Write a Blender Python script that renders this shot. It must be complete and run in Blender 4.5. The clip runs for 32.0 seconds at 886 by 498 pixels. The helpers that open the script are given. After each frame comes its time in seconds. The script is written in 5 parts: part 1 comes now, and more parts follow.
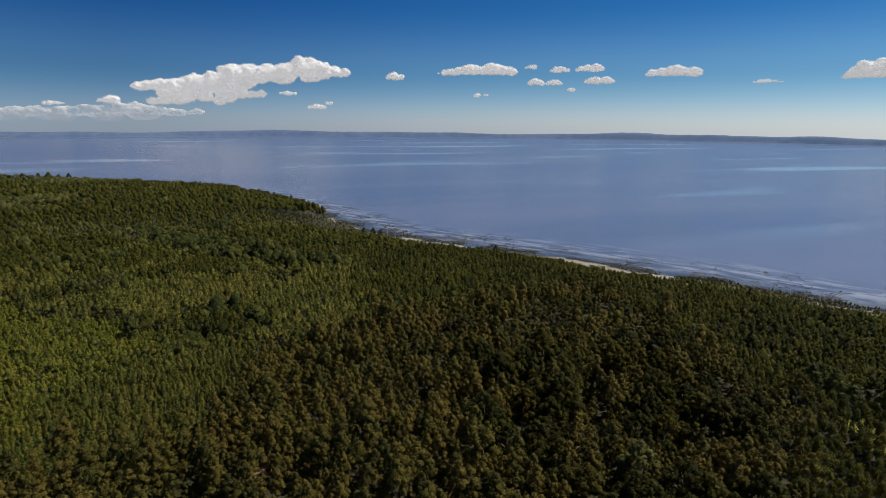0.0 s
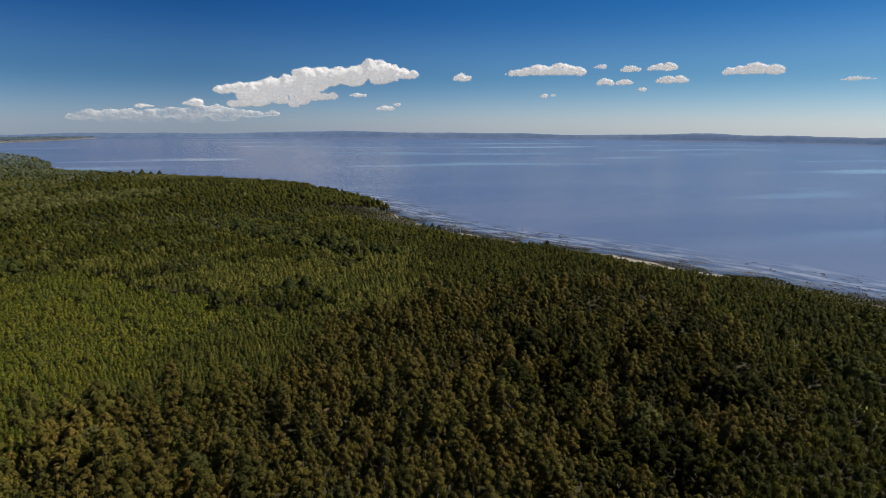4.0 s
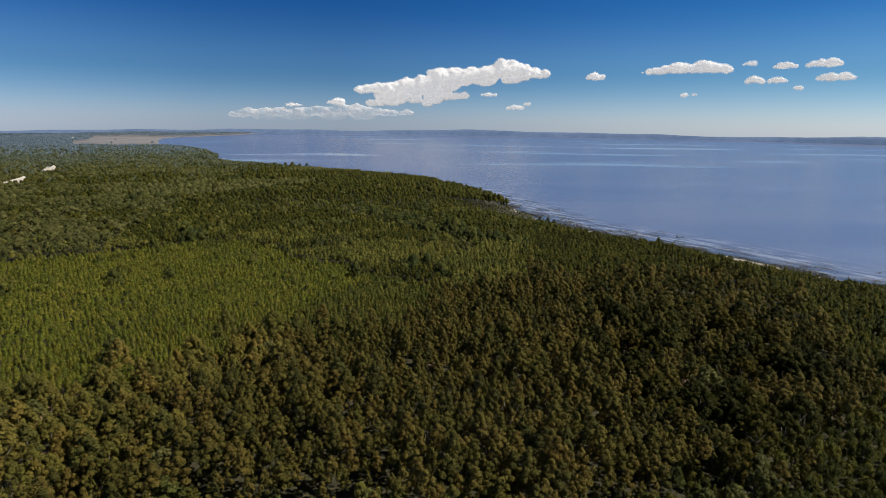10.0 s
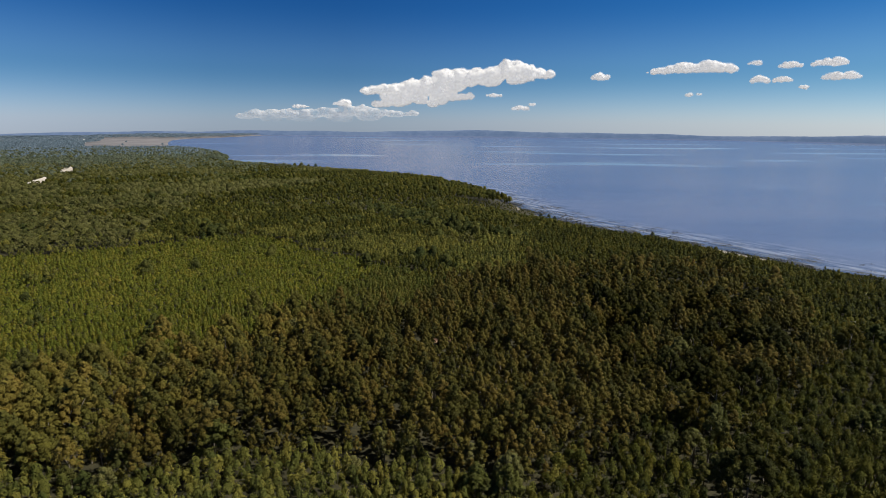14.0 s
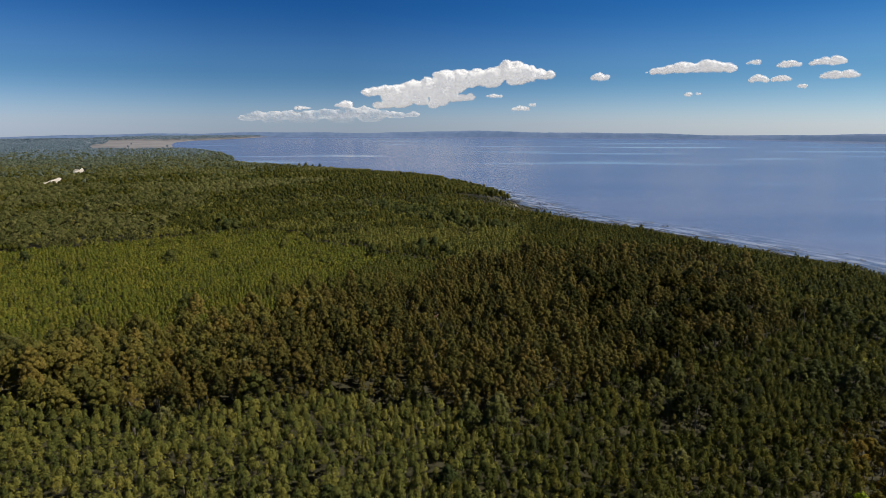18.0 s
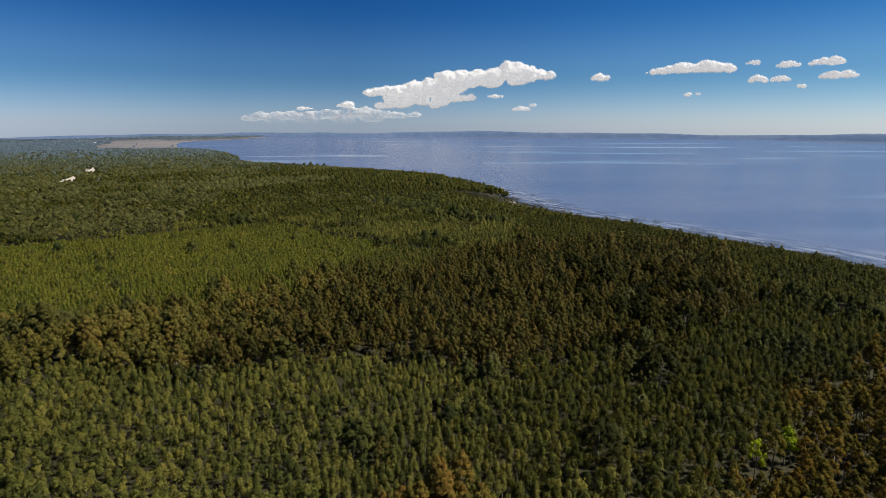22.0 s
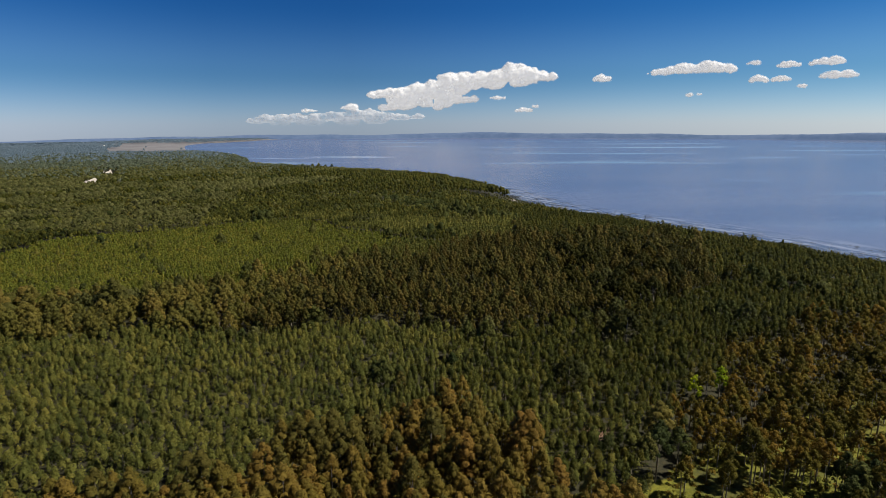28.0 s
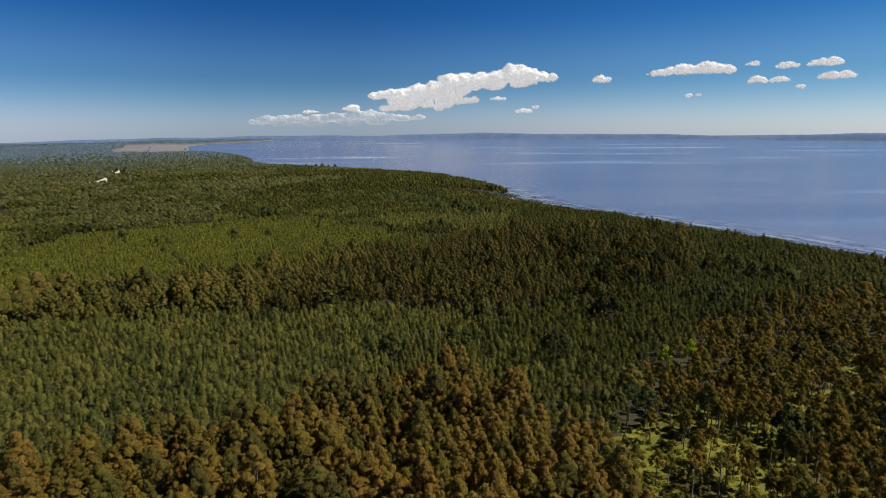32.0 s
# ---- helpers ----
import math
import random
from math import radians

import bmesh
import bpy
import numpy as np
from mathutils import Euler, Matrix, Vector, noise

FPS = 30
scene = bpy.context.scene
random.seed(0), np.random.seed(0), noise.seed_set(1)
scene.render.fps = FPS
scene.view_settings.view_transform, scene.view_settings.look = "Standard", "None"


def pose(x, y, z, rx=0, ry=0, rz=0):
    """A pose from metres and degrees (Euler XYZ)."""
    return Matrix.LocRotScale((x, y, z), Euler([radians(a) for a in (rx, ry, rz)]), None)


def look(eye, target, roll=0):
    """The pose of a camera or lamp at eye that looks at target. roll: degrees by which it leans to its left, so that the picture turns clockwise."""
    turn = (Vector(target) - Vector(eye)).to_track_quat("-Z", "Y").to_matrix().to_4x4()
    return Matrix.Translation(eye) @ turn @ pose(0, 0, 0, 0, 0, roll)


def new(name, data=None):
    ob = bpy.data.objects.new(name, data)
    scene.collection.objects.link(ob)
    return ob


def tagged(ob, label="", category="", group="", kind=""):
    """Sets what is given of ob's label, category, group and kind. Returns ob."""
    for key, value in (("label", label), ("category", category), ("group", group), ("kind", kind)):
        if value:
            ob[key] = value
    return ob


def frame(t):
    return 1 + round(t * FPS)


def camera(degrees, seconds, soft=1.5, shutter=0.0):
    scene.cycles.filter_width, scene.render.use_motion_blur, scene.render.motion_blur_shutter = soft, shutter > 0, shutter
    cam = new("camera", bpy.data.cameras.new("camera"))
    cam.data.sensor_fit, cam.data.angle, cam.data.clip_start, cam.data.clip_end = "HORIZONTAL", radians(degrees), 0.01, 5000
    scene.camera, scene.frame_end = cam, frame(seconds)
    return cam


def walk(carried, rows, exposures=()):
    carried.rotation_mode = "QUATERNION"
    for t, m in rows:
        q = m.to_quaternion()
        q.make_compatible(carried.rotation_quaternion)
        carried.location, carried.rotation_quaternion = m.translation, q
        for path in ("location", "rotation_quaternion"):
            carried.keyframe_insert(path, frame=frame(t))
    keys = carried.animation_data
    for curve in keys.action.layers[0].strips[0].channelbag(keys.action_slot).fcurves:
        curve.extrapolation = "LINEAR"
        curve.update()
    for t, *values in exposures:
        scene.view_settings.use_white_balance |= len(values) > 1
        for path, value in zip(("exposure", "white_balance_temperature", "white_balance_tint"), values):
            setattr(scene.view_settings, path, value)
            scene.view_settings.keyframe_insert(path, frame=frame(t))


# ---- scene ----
# ---- camera and its flight ----
cam = camera(74.8, 32.0, soft=0.75)

# seconds, place in metres, heading (clockwise from +y), dip and lean in degrees
FLIGHT = [
    (0, 0.00, 0.00, 91.99, 19.574, 12.249, -0.451),
    (1, -0.58, -5.71, 92.32, 18.079, 12.241, -0.446),
    (2, -0.79, -11.75, 92.45, 16.525, 12.238, -0.422),
    (3, -0.77, -18.22, 92.34, 14.847, 12.240, -0.379),
    (3.5, -0.70, -21.57, 92.27, 13.966, 12.231, -0.352),
    (5.5, 0.76, -35.06, 92.39, 9.858, 12.188, -0.277),
    (6, 1.05, -38.09, 92.36, 8.419, 12.214, -0.306),
    (6.5, 1.17, -40.98, 92.31, 6.979, 12.245, -0.353),
    (7, 1.11, -43.77, 92.25, 5.562, 12.283, -0.424),
    (7.5, 0.97, -46.60, 92.18, 4.222, 12.322, -0.514),
    (8, 0.84, -49.54, 92.16, 2.930, 12.357, -0.606),
    (8.5, 0.74, -52.56, 92.19, 1.852, 12.378, -0.688),
    (9, 0.72, -55.71, 92.19, 1.175, 12.389, -0.751),
    (9.5, 0.74, -58.97, 92.12, 0.865, 12.393, -0.788),
    (10, 0.80, -62.33, 91.97, 0.708, 12.397, -0.800),
    (11, 0.86, -68.99, 91.81, 0.369, 12.392, -0.760),
    (12, 0.81, -75.12, 92.00, 0.173, 12.372, -0.677),
    (13, 0.87, -81.00, 92.34, 0.145, 12.352, -0.598),
    (14, 1.09, -87.11, 92.47, 0.123, 12.341, -0.543),
    (14.5, 1.18, -90.31, 92.45, 0.110, 12.337, -0.516),
    (16.5, 1.65, -104.26, 91.84, 0.027, 12.337, -0.383),
    (17, 1.71, -107.95, 91.78, 0.009, 12.313, -0.328),
    (18, 1.73, -115.51, 91.75, -0.032, 12.259, -0.216),
    (19, 1.67, -122.94, 91.83, -0.042, 12.230, -0.145),
    (20, 1.70, -130.03, 91.79, -0.067, 12.241, -0.138),
    (21, 1.71, -136.98, 91.64, -0.092, 12.245, -0.162),
    (22, 1.64, -143.89, 91.71, -0.159, 12.235, -0.164),
    (23, 1.58, -150.76, 92.06, -0.206, 12.214, -0.131),
    (24, 1.59, -157.62, 92.36, -0.275, 12.193, -0.071),
    (25, 1.62, -164.51, 92.56, -0.362, 12.160, -0.005),
    (25.5, 1.63, -167.96, 92.64, -0.399, 12.142, 0.027),
    (27.5, 1.59, -181.81, 92.88, -0.499, 12.113, 0.147),
    (28, 1.54, -185.28, 92.91, -0.523, 12.112, 0.156),
    (29, 1.45, -192.13, 92.89, -0.547, 12.101, 0.138),
    (30, 1.41, -198.75, 92.82, -0.579, 12.077, 0.114),
    (31, 1.46, -205.13, 92.93, -0.593, 12.056, 0.147),
    (32, 1.54, -211.38, 93.20, -0.603, 12.045, 0.225),
]
walk(cam, [(t, pose(x, y, z, 90 - dip, 0, -head) @ pose(0, 0, 0, 0, 0, -lean))
           for t, x, y, z, head, dip, lean in FLIGHT],
     exposures=[(0.0, -0.05), (7.0, 0.08), (10.0, 0.16), (32.0, 0.17)])

# ---- sky and sun ----
SUN_AZ, SUN_EL = 92.0, 54.0
world = bpy.data.worlds.new("sky")
scene.world = world
world.use_nodes = True
wn, wl = world.node_tree.nodes, world.node_tree.links
wn.clear()
sky = wn.new("ShaderNodeTexSky")
sky.sky_type, sky.sun_disc = "NISHITA", False
sky.sun_elevation, sky.sun_rotation = radians(SUN_EL), radians(SUN_AZ)
sky.altitude, sky.air_density, sky.dust_density, sky.ozone_density = 100, 1.0, 0.2, 1.5
bg = wn.new("ShaderNodeBackground")
bg.inputs["Strength"].default_value = 0.05
wout = wn.new("ShaderNodeOutputWorld")
# clear polarised air: pale at the horizon, deepening quickly upwards
coord = wn.new("ShaderNodeTexCoord")
split = wn.new("ShaderNodeSeparateXYZ")
wl.new(coord.outputs["Generated"], split.inputs["Vector"])
lift = wn.new("ShaderNodeMath")
lift.operation, lift.inputs[1].default_value = "ADD", 0.03
wl.new(split.outputs["Z"], lift.inputs[0])
air = wn.new("ShaderNodeValToRGB")
_els = air.color_ramp.elements
for _p, _c in ((0.115, (0.34, 0.72, 1.30)), (0.22, (0.11, 0.50, 1.12))):
    _els.new(_p).color = (*_c, 1)
_els[0].color = (1.06, 1.37, 2.32, 1)
_els[-1].color = (0.22, 0.33, 0.48, 1)
air.color_ramp.interpolation = "EASE"
wl.new(lift.outputs[0], air.inputs["Fac"])
tone = wn.new("ShaderNodeMix")
tone.data_type, tone.blend_type = "RGBA", "MULTIPLY"
tone.inputs[0].default_value = 1.0
wl.new(sky.outputs["Color"], tone.inputs[6])
wl.new(air.outputs["Color"], tone.inputs[7])
# darkest a quarter turn from the sun, paler towards it and at the far side
wide_x = wn.new("ShaderNodeMath")
wide_x.operation, wide_x.inputs[1].default_value, wide_x.inputs[2].default_value = "MULTIPLY_ADD", 0.5, 0.5
wl.new(split.outputs["X"], wide_x.inputs[0])
polar = wn.new("ShaderNodeValToRGB")
_pe = polar.color_ramp.elements
for _p, _c in ((0.32, (0.84, 0.86, 0.88)), (0.42, (0.82, 0.84, 0.86)), (0.52, (0.96, 0.96, 0.96)), (0.65, (1.18, 1.13, 1.06)), (0.775, (1.32, 1.23, 1.10))):
    _pe.new(_p).color = (*_c, 1)
_pe[0].position, _pe[0].color = 0.2, (1.02, 1.0, 1.0, 1)
_pe[-1].position, _pe[-1].color = 0.92, (1.45, 1.32, 1.14, 1)
wl.new(wide_x.outputs[0], polar.inputs["Fac"])
tone2 = wn.new("ShaderNodeMix")
tone2.data_type, tone2.blend_type = "RGBA", "MULTIPLY"
tone2.inputs[0].default_value = 1.0
wl.new(tone.outputs[2], tone2.inputs[6])
wl.new(polar.outputs["Color"], tone2.inputs[7])
wl.new(tone2.outputs[2], bg.inputs["Color"])
wl.new(bg.outputs["Background"], wout.inputs["Surface"])

sun = new("sun", bpy.data.lights.new("sun", "SUN"))
sun.data.energy, sun.data.angle, sun.data.color = 5.0, radians(0.53), (1.0, 0.95, 0.86)
_a, _e = radians(SUN_AZ), radians(SUN_EL)
sun.matrix_world = look((400 * math.sin(_a) * math.cos(_e), 400 * math.cos(_a) * math.cos(_e), 400 * math.sin(_e)), (0, 0, 0))


# ---- materials ----
def nodes_of(name):
    m = bpy.data.materials.new(name)
    m.use_nodes = True
    n, l = m.node_tree.nodes, m.node_tree.links
    n.clear()
    return m, n, l


def ramp(n, stops):
    r = n.new("ShaderNodeValToRGB")
    els = r.color_ramp.elements
    while len(els) < len(stops):
        els.new(0.5)
    for el, (p, c) in zip(els, stops):
        el.position, el.color = p, (*c, 1)
    return r


def noise_tex(n, l, scale, detail=4.0, rough=0.55, vec=None):
    t = n.new("ShaderNodeTexNoise")
    t.inputs["Scale"].default_value, t.inputs["Detail"].default_value, t.inputs["Roughness"].default_value = scale, detail, rough
    if vec is not None:
        l.new(vec, t.inputs["Vector"])
    return t


def mix_rgb(n, l, fac, a, b, blend="MIX"):
    m = n.new("ShaderNodeMix")
    m.data_type, m.blend_type = "RGBA", blend
    for sock, v in ((m.inputs[0], fac), (m.inputs[6], a), (m.inputs[7], b)):
        if isinstance(v, (int, float)):
            sock.default_value = v
        elif isinstance(v, tuple):
            sock.default_value = (*v, 1)
        else:
            l.new(v, sock)
    return m.outputs[2]


def maths(n, l, op, a, b=0.0):
    m = n.new("ShaderNodeMath")
    m.operation = op
    for sock, v in ((m.inputs[0], a), (m.inputs[1], b)):
        if isinstance(v, (int, float)):
            sock.default_value = v
        else:
            l.new(v, sock)
    return m.outputs[0]


def foliage(name, stops, single=False, glow=0.36, cut=4.2, deep=0.35):
    """Leaves: a colour per tree, broken by drifts across the wood and by leaf-size grain."""
    m, n, l = nodes_of(name)
    geo = n.new("ShaderNodeNewGeometry")
    if single:
        tint = n.new("ShaderNodeObjectInfo").outputs["Random"]
    else:
        at = n.new("ShaderNodeAttribute")
        at.attribute_name = "tint"
        tint = at.outputs["Fac"]
    drift = noise_tex(n, l, 0.035, 3.0, 0.6, geo.outputs["Position"])
    grain = noise_tex(n, l, 2.6, 3.0, 0.65, geo.outputs["Position"])
    v = maths(n, l, "ADD", maths(n, l, "MULTIPLY", tint, 0.50), maths(n, l, "MULTIPLY", drift.outputs["Fac"], 0.50))
    r = ramp(n, stops)
    l.new(v, r.inputs["Fac"])
    isl = maths(n, l, "ADD", maths(n, l, "MULTIPLY", geo.outputs["Random Per Island"], 0.36), maths(n, l, "MULTIPLY", grain.outputs["Fac"], 1.1))
    val = n.new("ShaderNodeHueSaturation")
    l.new(maths(n, l, "ADD", isl, 0.22), val.inputs["Value"])
    l.new(r.outputs["Color"], val.inputs["Color"])
    p = n.new("ShaderNodeBsdfPrincipled")
    p.inputs["Roughness"].default_value = 0.7
    p.inputs["Specular IOR Level"].default_value = 0.12
    l.new(val.outputs["Color"], p.inputs["Base Color"])
    tr = n.new("ShaderNodeBsdfTranslucent")
    l.new(val.outputs["Color"], tr.inputs["Color"])
    mx = n.new("ShaderNodeMixShader")
    mx.inputs[0].default_value = glow
    l.new(p.outputs[0], mx.inputs[1])
    l.new(tr.outputs[0], mx.inputs[2])
    rag = noise_tex(n, l, 4.2, 1.0, 0.5, geo.outputs["Position"])
    bp = n.new("ShaderNodeBump")
    clump = noise_tex(n, l, 0.85, 2.0, 0.6, geo.outputs["Position"])
    bp.inputs["Strength"].default_value, bp.inputs["Distance"].default_value = 1.0, deep
    l.new(maths(n, l, "ADD", maths(n, l, "MULTIPLY", rag.outputs["Fac"], 0.40), maths(n, l, "MULTIPLY", clump.outputs["Fac"], 0.8)), bp.inputs["Height"])
    l.new(bp.outputs["Normal"], p.inputs["Normal"])
    o = n.new("ShaderNodeOutputMaterial")
    if cut:
        gap = maths(n, l, "LESS_THAN", noise_tex(n, l, cut, 2.0, 0.6, geo.outputs["Position"]).outputs["Fac"], 0.44)
        tp = n.new("ShaderNodeBsdfTransparent")
        mg = n.new("ShaderNodeMixShader")
        l.new(gap, mg.inputs[0])
        l.new(mx.outputs[0], mg.inputs[1])
        l.new(tp.outputs[0], mg.inputs[2])
        l.new(mg.outputs[0], o.inputs["Surface"])
    else:
        l.new(mx.outputs[0], o.inputs["Surface"])
    return m


def plain(name, c1, c2, scale=2.0, rough=0.8, bump=0.0, metal=0.0):
    m, n, l = nodes_of(name)
    geo = n.new("ShaderNodeNewGeometry")
    a = noise_tex(n, l, scale, 5.0, 0.6, geo.outputs["Position"])
    b = noise_tex(n, l, scale * 0.13, 3.0, 0.5, geo.outputs["Position"])
    f = maths(n, l, "ADD", maths(n, l, "MULTIPLY", a.outputs["Fac"], 0.6), maths(n, l, "MULTIPLY", b.outputs["Fac"], 0.4))
    r = ramp(n, [(0.3, c1), (0.7, c2)])
    l.new(f, r.inputs["Fac"])
    p = n.new("ShaderNodeBsdfPrincipled")
    p.inputs["Roughness"].default_value, p.inputs["Metallic"].default_value = rough, metal
    l.new(r.outputs["Color"], p.inputs["Base Color"])
    if bump:
        bp = n.new("ShaderNodeBump")
        bp.inputs["Strength"].default_value = bump
        l.new(a.outputs["Fac"], bp.inputs["Height"])
        l.new(bp.outputs["Normal"], p.inputs["Normal"])
    o = n.new("ShaderNodeOutputMaterial")
    l.new(p.outputs[0], o.inputs["Surface"])
    return m


PALETTES = {
    "pine": [(0.22, (0.065, 0.075, 0.016)), (0.45, (0.122, 0.125, 0.024)), (0.62, (0.164, 0.155, 0.031)), (0.85, (0.218, 0.184, 0.034))],
    "young": [(0.22, (0.089, 0.107, 0.014)), (0.45, (0.135, 0.148, 0.019)), (0.65, (0.174, 0.166, 0.021)), (0.85, (0.222, 0.184, 0.029))],
    "euc": [(0.20, (0.072, 0.073, 0.019)), (0.42, (0.138, 0.124, 0.023)), (0.60, (0.184, 0.150, 0.030)), (0.80, (0.212, 0.149, 0.031)), (0.95, (0.250, 0.132, 0.037))],
    "mid": [(0.22, (0.058, 0.071, 0.013)), (0.45, (0.092, 0.100, 0.017)), (0.65, (0.124, 0.119, 0.021)), (0.85, (0.159, 0.133, 0.025))],
    "tall": [(0.20, (0.082, 0.074, 0.016)), (0.42, (0.150, 0.116, 0.019)), (0.60, (0.198, 0.132, 0.023)), (0.80, (0.220, 0.126, 0.024)), (0.95, (0.245, 0.109, 0.028))],
    "brun": [(0.20, (0.046, 0.046, 0.012)), (0.42, (0.093, 0.084, 0.015)), (0.60, (0.125, 0.099, 0.020)), (0.80, (0.141, 0.099, 0.020)), (0.95, (0.171, 0.093, 0.022))],
    "gum": [(0.20, (0.023, 0.025, 0.003)), (0.45, (0.043, 0.044, 0.006)), (0.65, (0.068, 0.058, 0.006)), (0.85, (0.089, 0.065, 0.006))],
    "grey": [(0.22, (0.067, 0.073, 0.020)), (0.5, (0.114, 0.113, 0.030)), (0.8, (0.165, 0.154, 0.051))],
    # misty and faint: leaf colours of far trees with distance haze mixed in
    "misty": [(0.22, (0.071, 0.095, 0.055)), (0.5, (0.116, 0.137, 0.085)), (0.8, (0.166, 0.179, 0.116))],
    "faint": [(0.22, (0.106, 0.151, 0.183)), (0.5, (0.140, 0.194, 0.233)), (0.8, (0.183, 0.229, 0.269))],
    "deep": [(0.22, (0.029, 0.035, 0.007)), (0.45, (0.061, 0.066, 0.009)), (0.65, (0.090, 0.086, 0.011)), (0.85, (0.120, 0.097, 0.014))],
    "dark": [(0.22, (0.038, 0.052, 0.013)), (0.5, (0.076, 0.085, 0.019)), (0.8, (0.126, 0.122, 0.025))],
    "pale": [(0.25, (0.21, 0.22, 0.075)), (0.7, (0.31, 0.30, 0.11))],
    "lime": [(0.25, (0.25, 0.34, 0.010)), (0.7, (0.38, 0.44, 0.014))],
    "olive": [(0.20, (0.059, 0.055, 0.007)), (0.42, (0.113, 0.092, 0.010)), (0.60, (0.163, 0.111, 0.013)), (0.8, (0.189, 0.111, 0.014)), (0.9, (0.218, 0.176, 0.013))],
}
LEAF = {k: foliage("leaves_" + k, v) for k, v in PALETTES.items()}
LEAF_FAR = {k: foliage("mass_leaves_" + k, v, cut=1.5, deep=0.9) for k, v in PALETTES.items()}
LEAF_LOBE = {k: foliage("lobe_leaves_" + k, v, cut=2.7, deep=0.75) for k, v in PALETTES.items()}
LEAF_OWN_INNER = {k: foliage("inner_leaves_" + k, v, single=True, cut=2.7, deep=0.75) for k, v in PALETTES.items()}
LEAF_OWN = {k: foliage("tree_leaves_" + k, v, single=True) for k, v in PALETTES.items()}
BARK = plain("bark", (0.10, 0.075, 0.055), (0.30, 0.25, 0.20), 3.0, 0.9, 0.4)
BARK_PALE = plain("pale_bark", (0.13, 0.105, 0.08), (0.30, 0.26, 0.21), 3.0, 0.85, 0.3)


def ground_material():
    m, n, l = nodes_of("forest_floor")
    geo = n.new("ShaderNodeNewGeometry")
    pos = geo.outputs["Position"]
    fine = noise_tex(n, l, 0.9, 6.0, 0.65, pos)
    mid = noise_tex(n, l, 0.07, 4.0, 0.6, pos)
    litter = ramp(n, [(0.3, (0.014, 0.014, 0.004)), (0.5, (0.028, 0.025, 0.007)), (0.7, (0.052, 0.041, 0.013))])
    l.new(fine.outputs["Fac"], litter.inputs["Fac"])
    grass = ramp(n, [(0.30, (0.034, 0.036, 0.003)), (0.46, (0.105, 0.105, 0.005)), (0.66, (0.195, 0.175, 0.009))])
    l.new(maths(n, l, "ADD", maths(n, l, "MULTIPLY", fine.outputs["Fac"], 0.6), maths(n, l, "MULTIPLY", mid.outputs["Fac"], 0.4)), grass.inputs["Fac"])
    sand = ramp(n, [(0.3, (0.15, 0.13, 0.10)), (0.6, (0.31, 0.275, 0.22))])
    l.new(fine.outputs["Fac"], sand.inputs["Fac"])
    # marsh tone, its tan greyed and paled in the colour for haze
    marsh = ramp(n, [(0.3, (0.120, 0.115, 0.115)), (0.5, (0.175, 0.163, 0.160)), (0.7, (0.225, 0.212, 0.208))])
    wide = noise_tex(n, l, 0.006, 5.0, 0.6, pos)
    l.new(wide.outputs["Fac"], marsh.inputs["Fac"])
    col = litter.outputs["Color"]
    soil = ramp(n, [(0.3, (0.20, 0.105, 0.060)), (0.6, (0.40, 0.235, 0.150))])
    l.new(fine.outputs["Fac"], soil.inputs["Fac"])
    for key, c in (("grass", grass), ("marsh", marsh), ("sand", sand), ("earth", soil)):
        at = n.new("ShaderNodeAttribute")
        at.attribute_name = key
        soft = maths(n, l, "ADD", at.outputs["Fac"], maths(n, l, "MULTIPLY", maths(n, l, "SUBTRACT", mid.outputs["Fac"], 0.5), 0.7))
        hard = n.new("ShaderNodeMapRange")
        hard.inputs["From Min"].default_value, hard.inputs["From Max"].default_value = 0.35, 0.65
        l.new(soft, hard.inputs["Value"])
        col = mix_rgb(n, l, hard.outputs["Result"], col, c.outputs["Color"])
    p = n.new("ShaderNodeBsdfPrincipled")
    p.inputs["Roughness"].default_value = 0.95
    l.new(col, p.inputs["Base Color"])
    bp = n.new("ShaderNodeBump")
    bp.inputs["Strength"].default_value, bp.inputs["Distance"].default_value = 0.6, 0.4
    l.new(fine.outputs["Fac"], bp.inputs["Height"])
    l.new(bp.outputs["Normal"], p.inputs["Normal"])
    o = n.new("ShaderNodeOutputMaterial")
    l.new(p.outputs[0], o.inputs["Surface"])
    return m


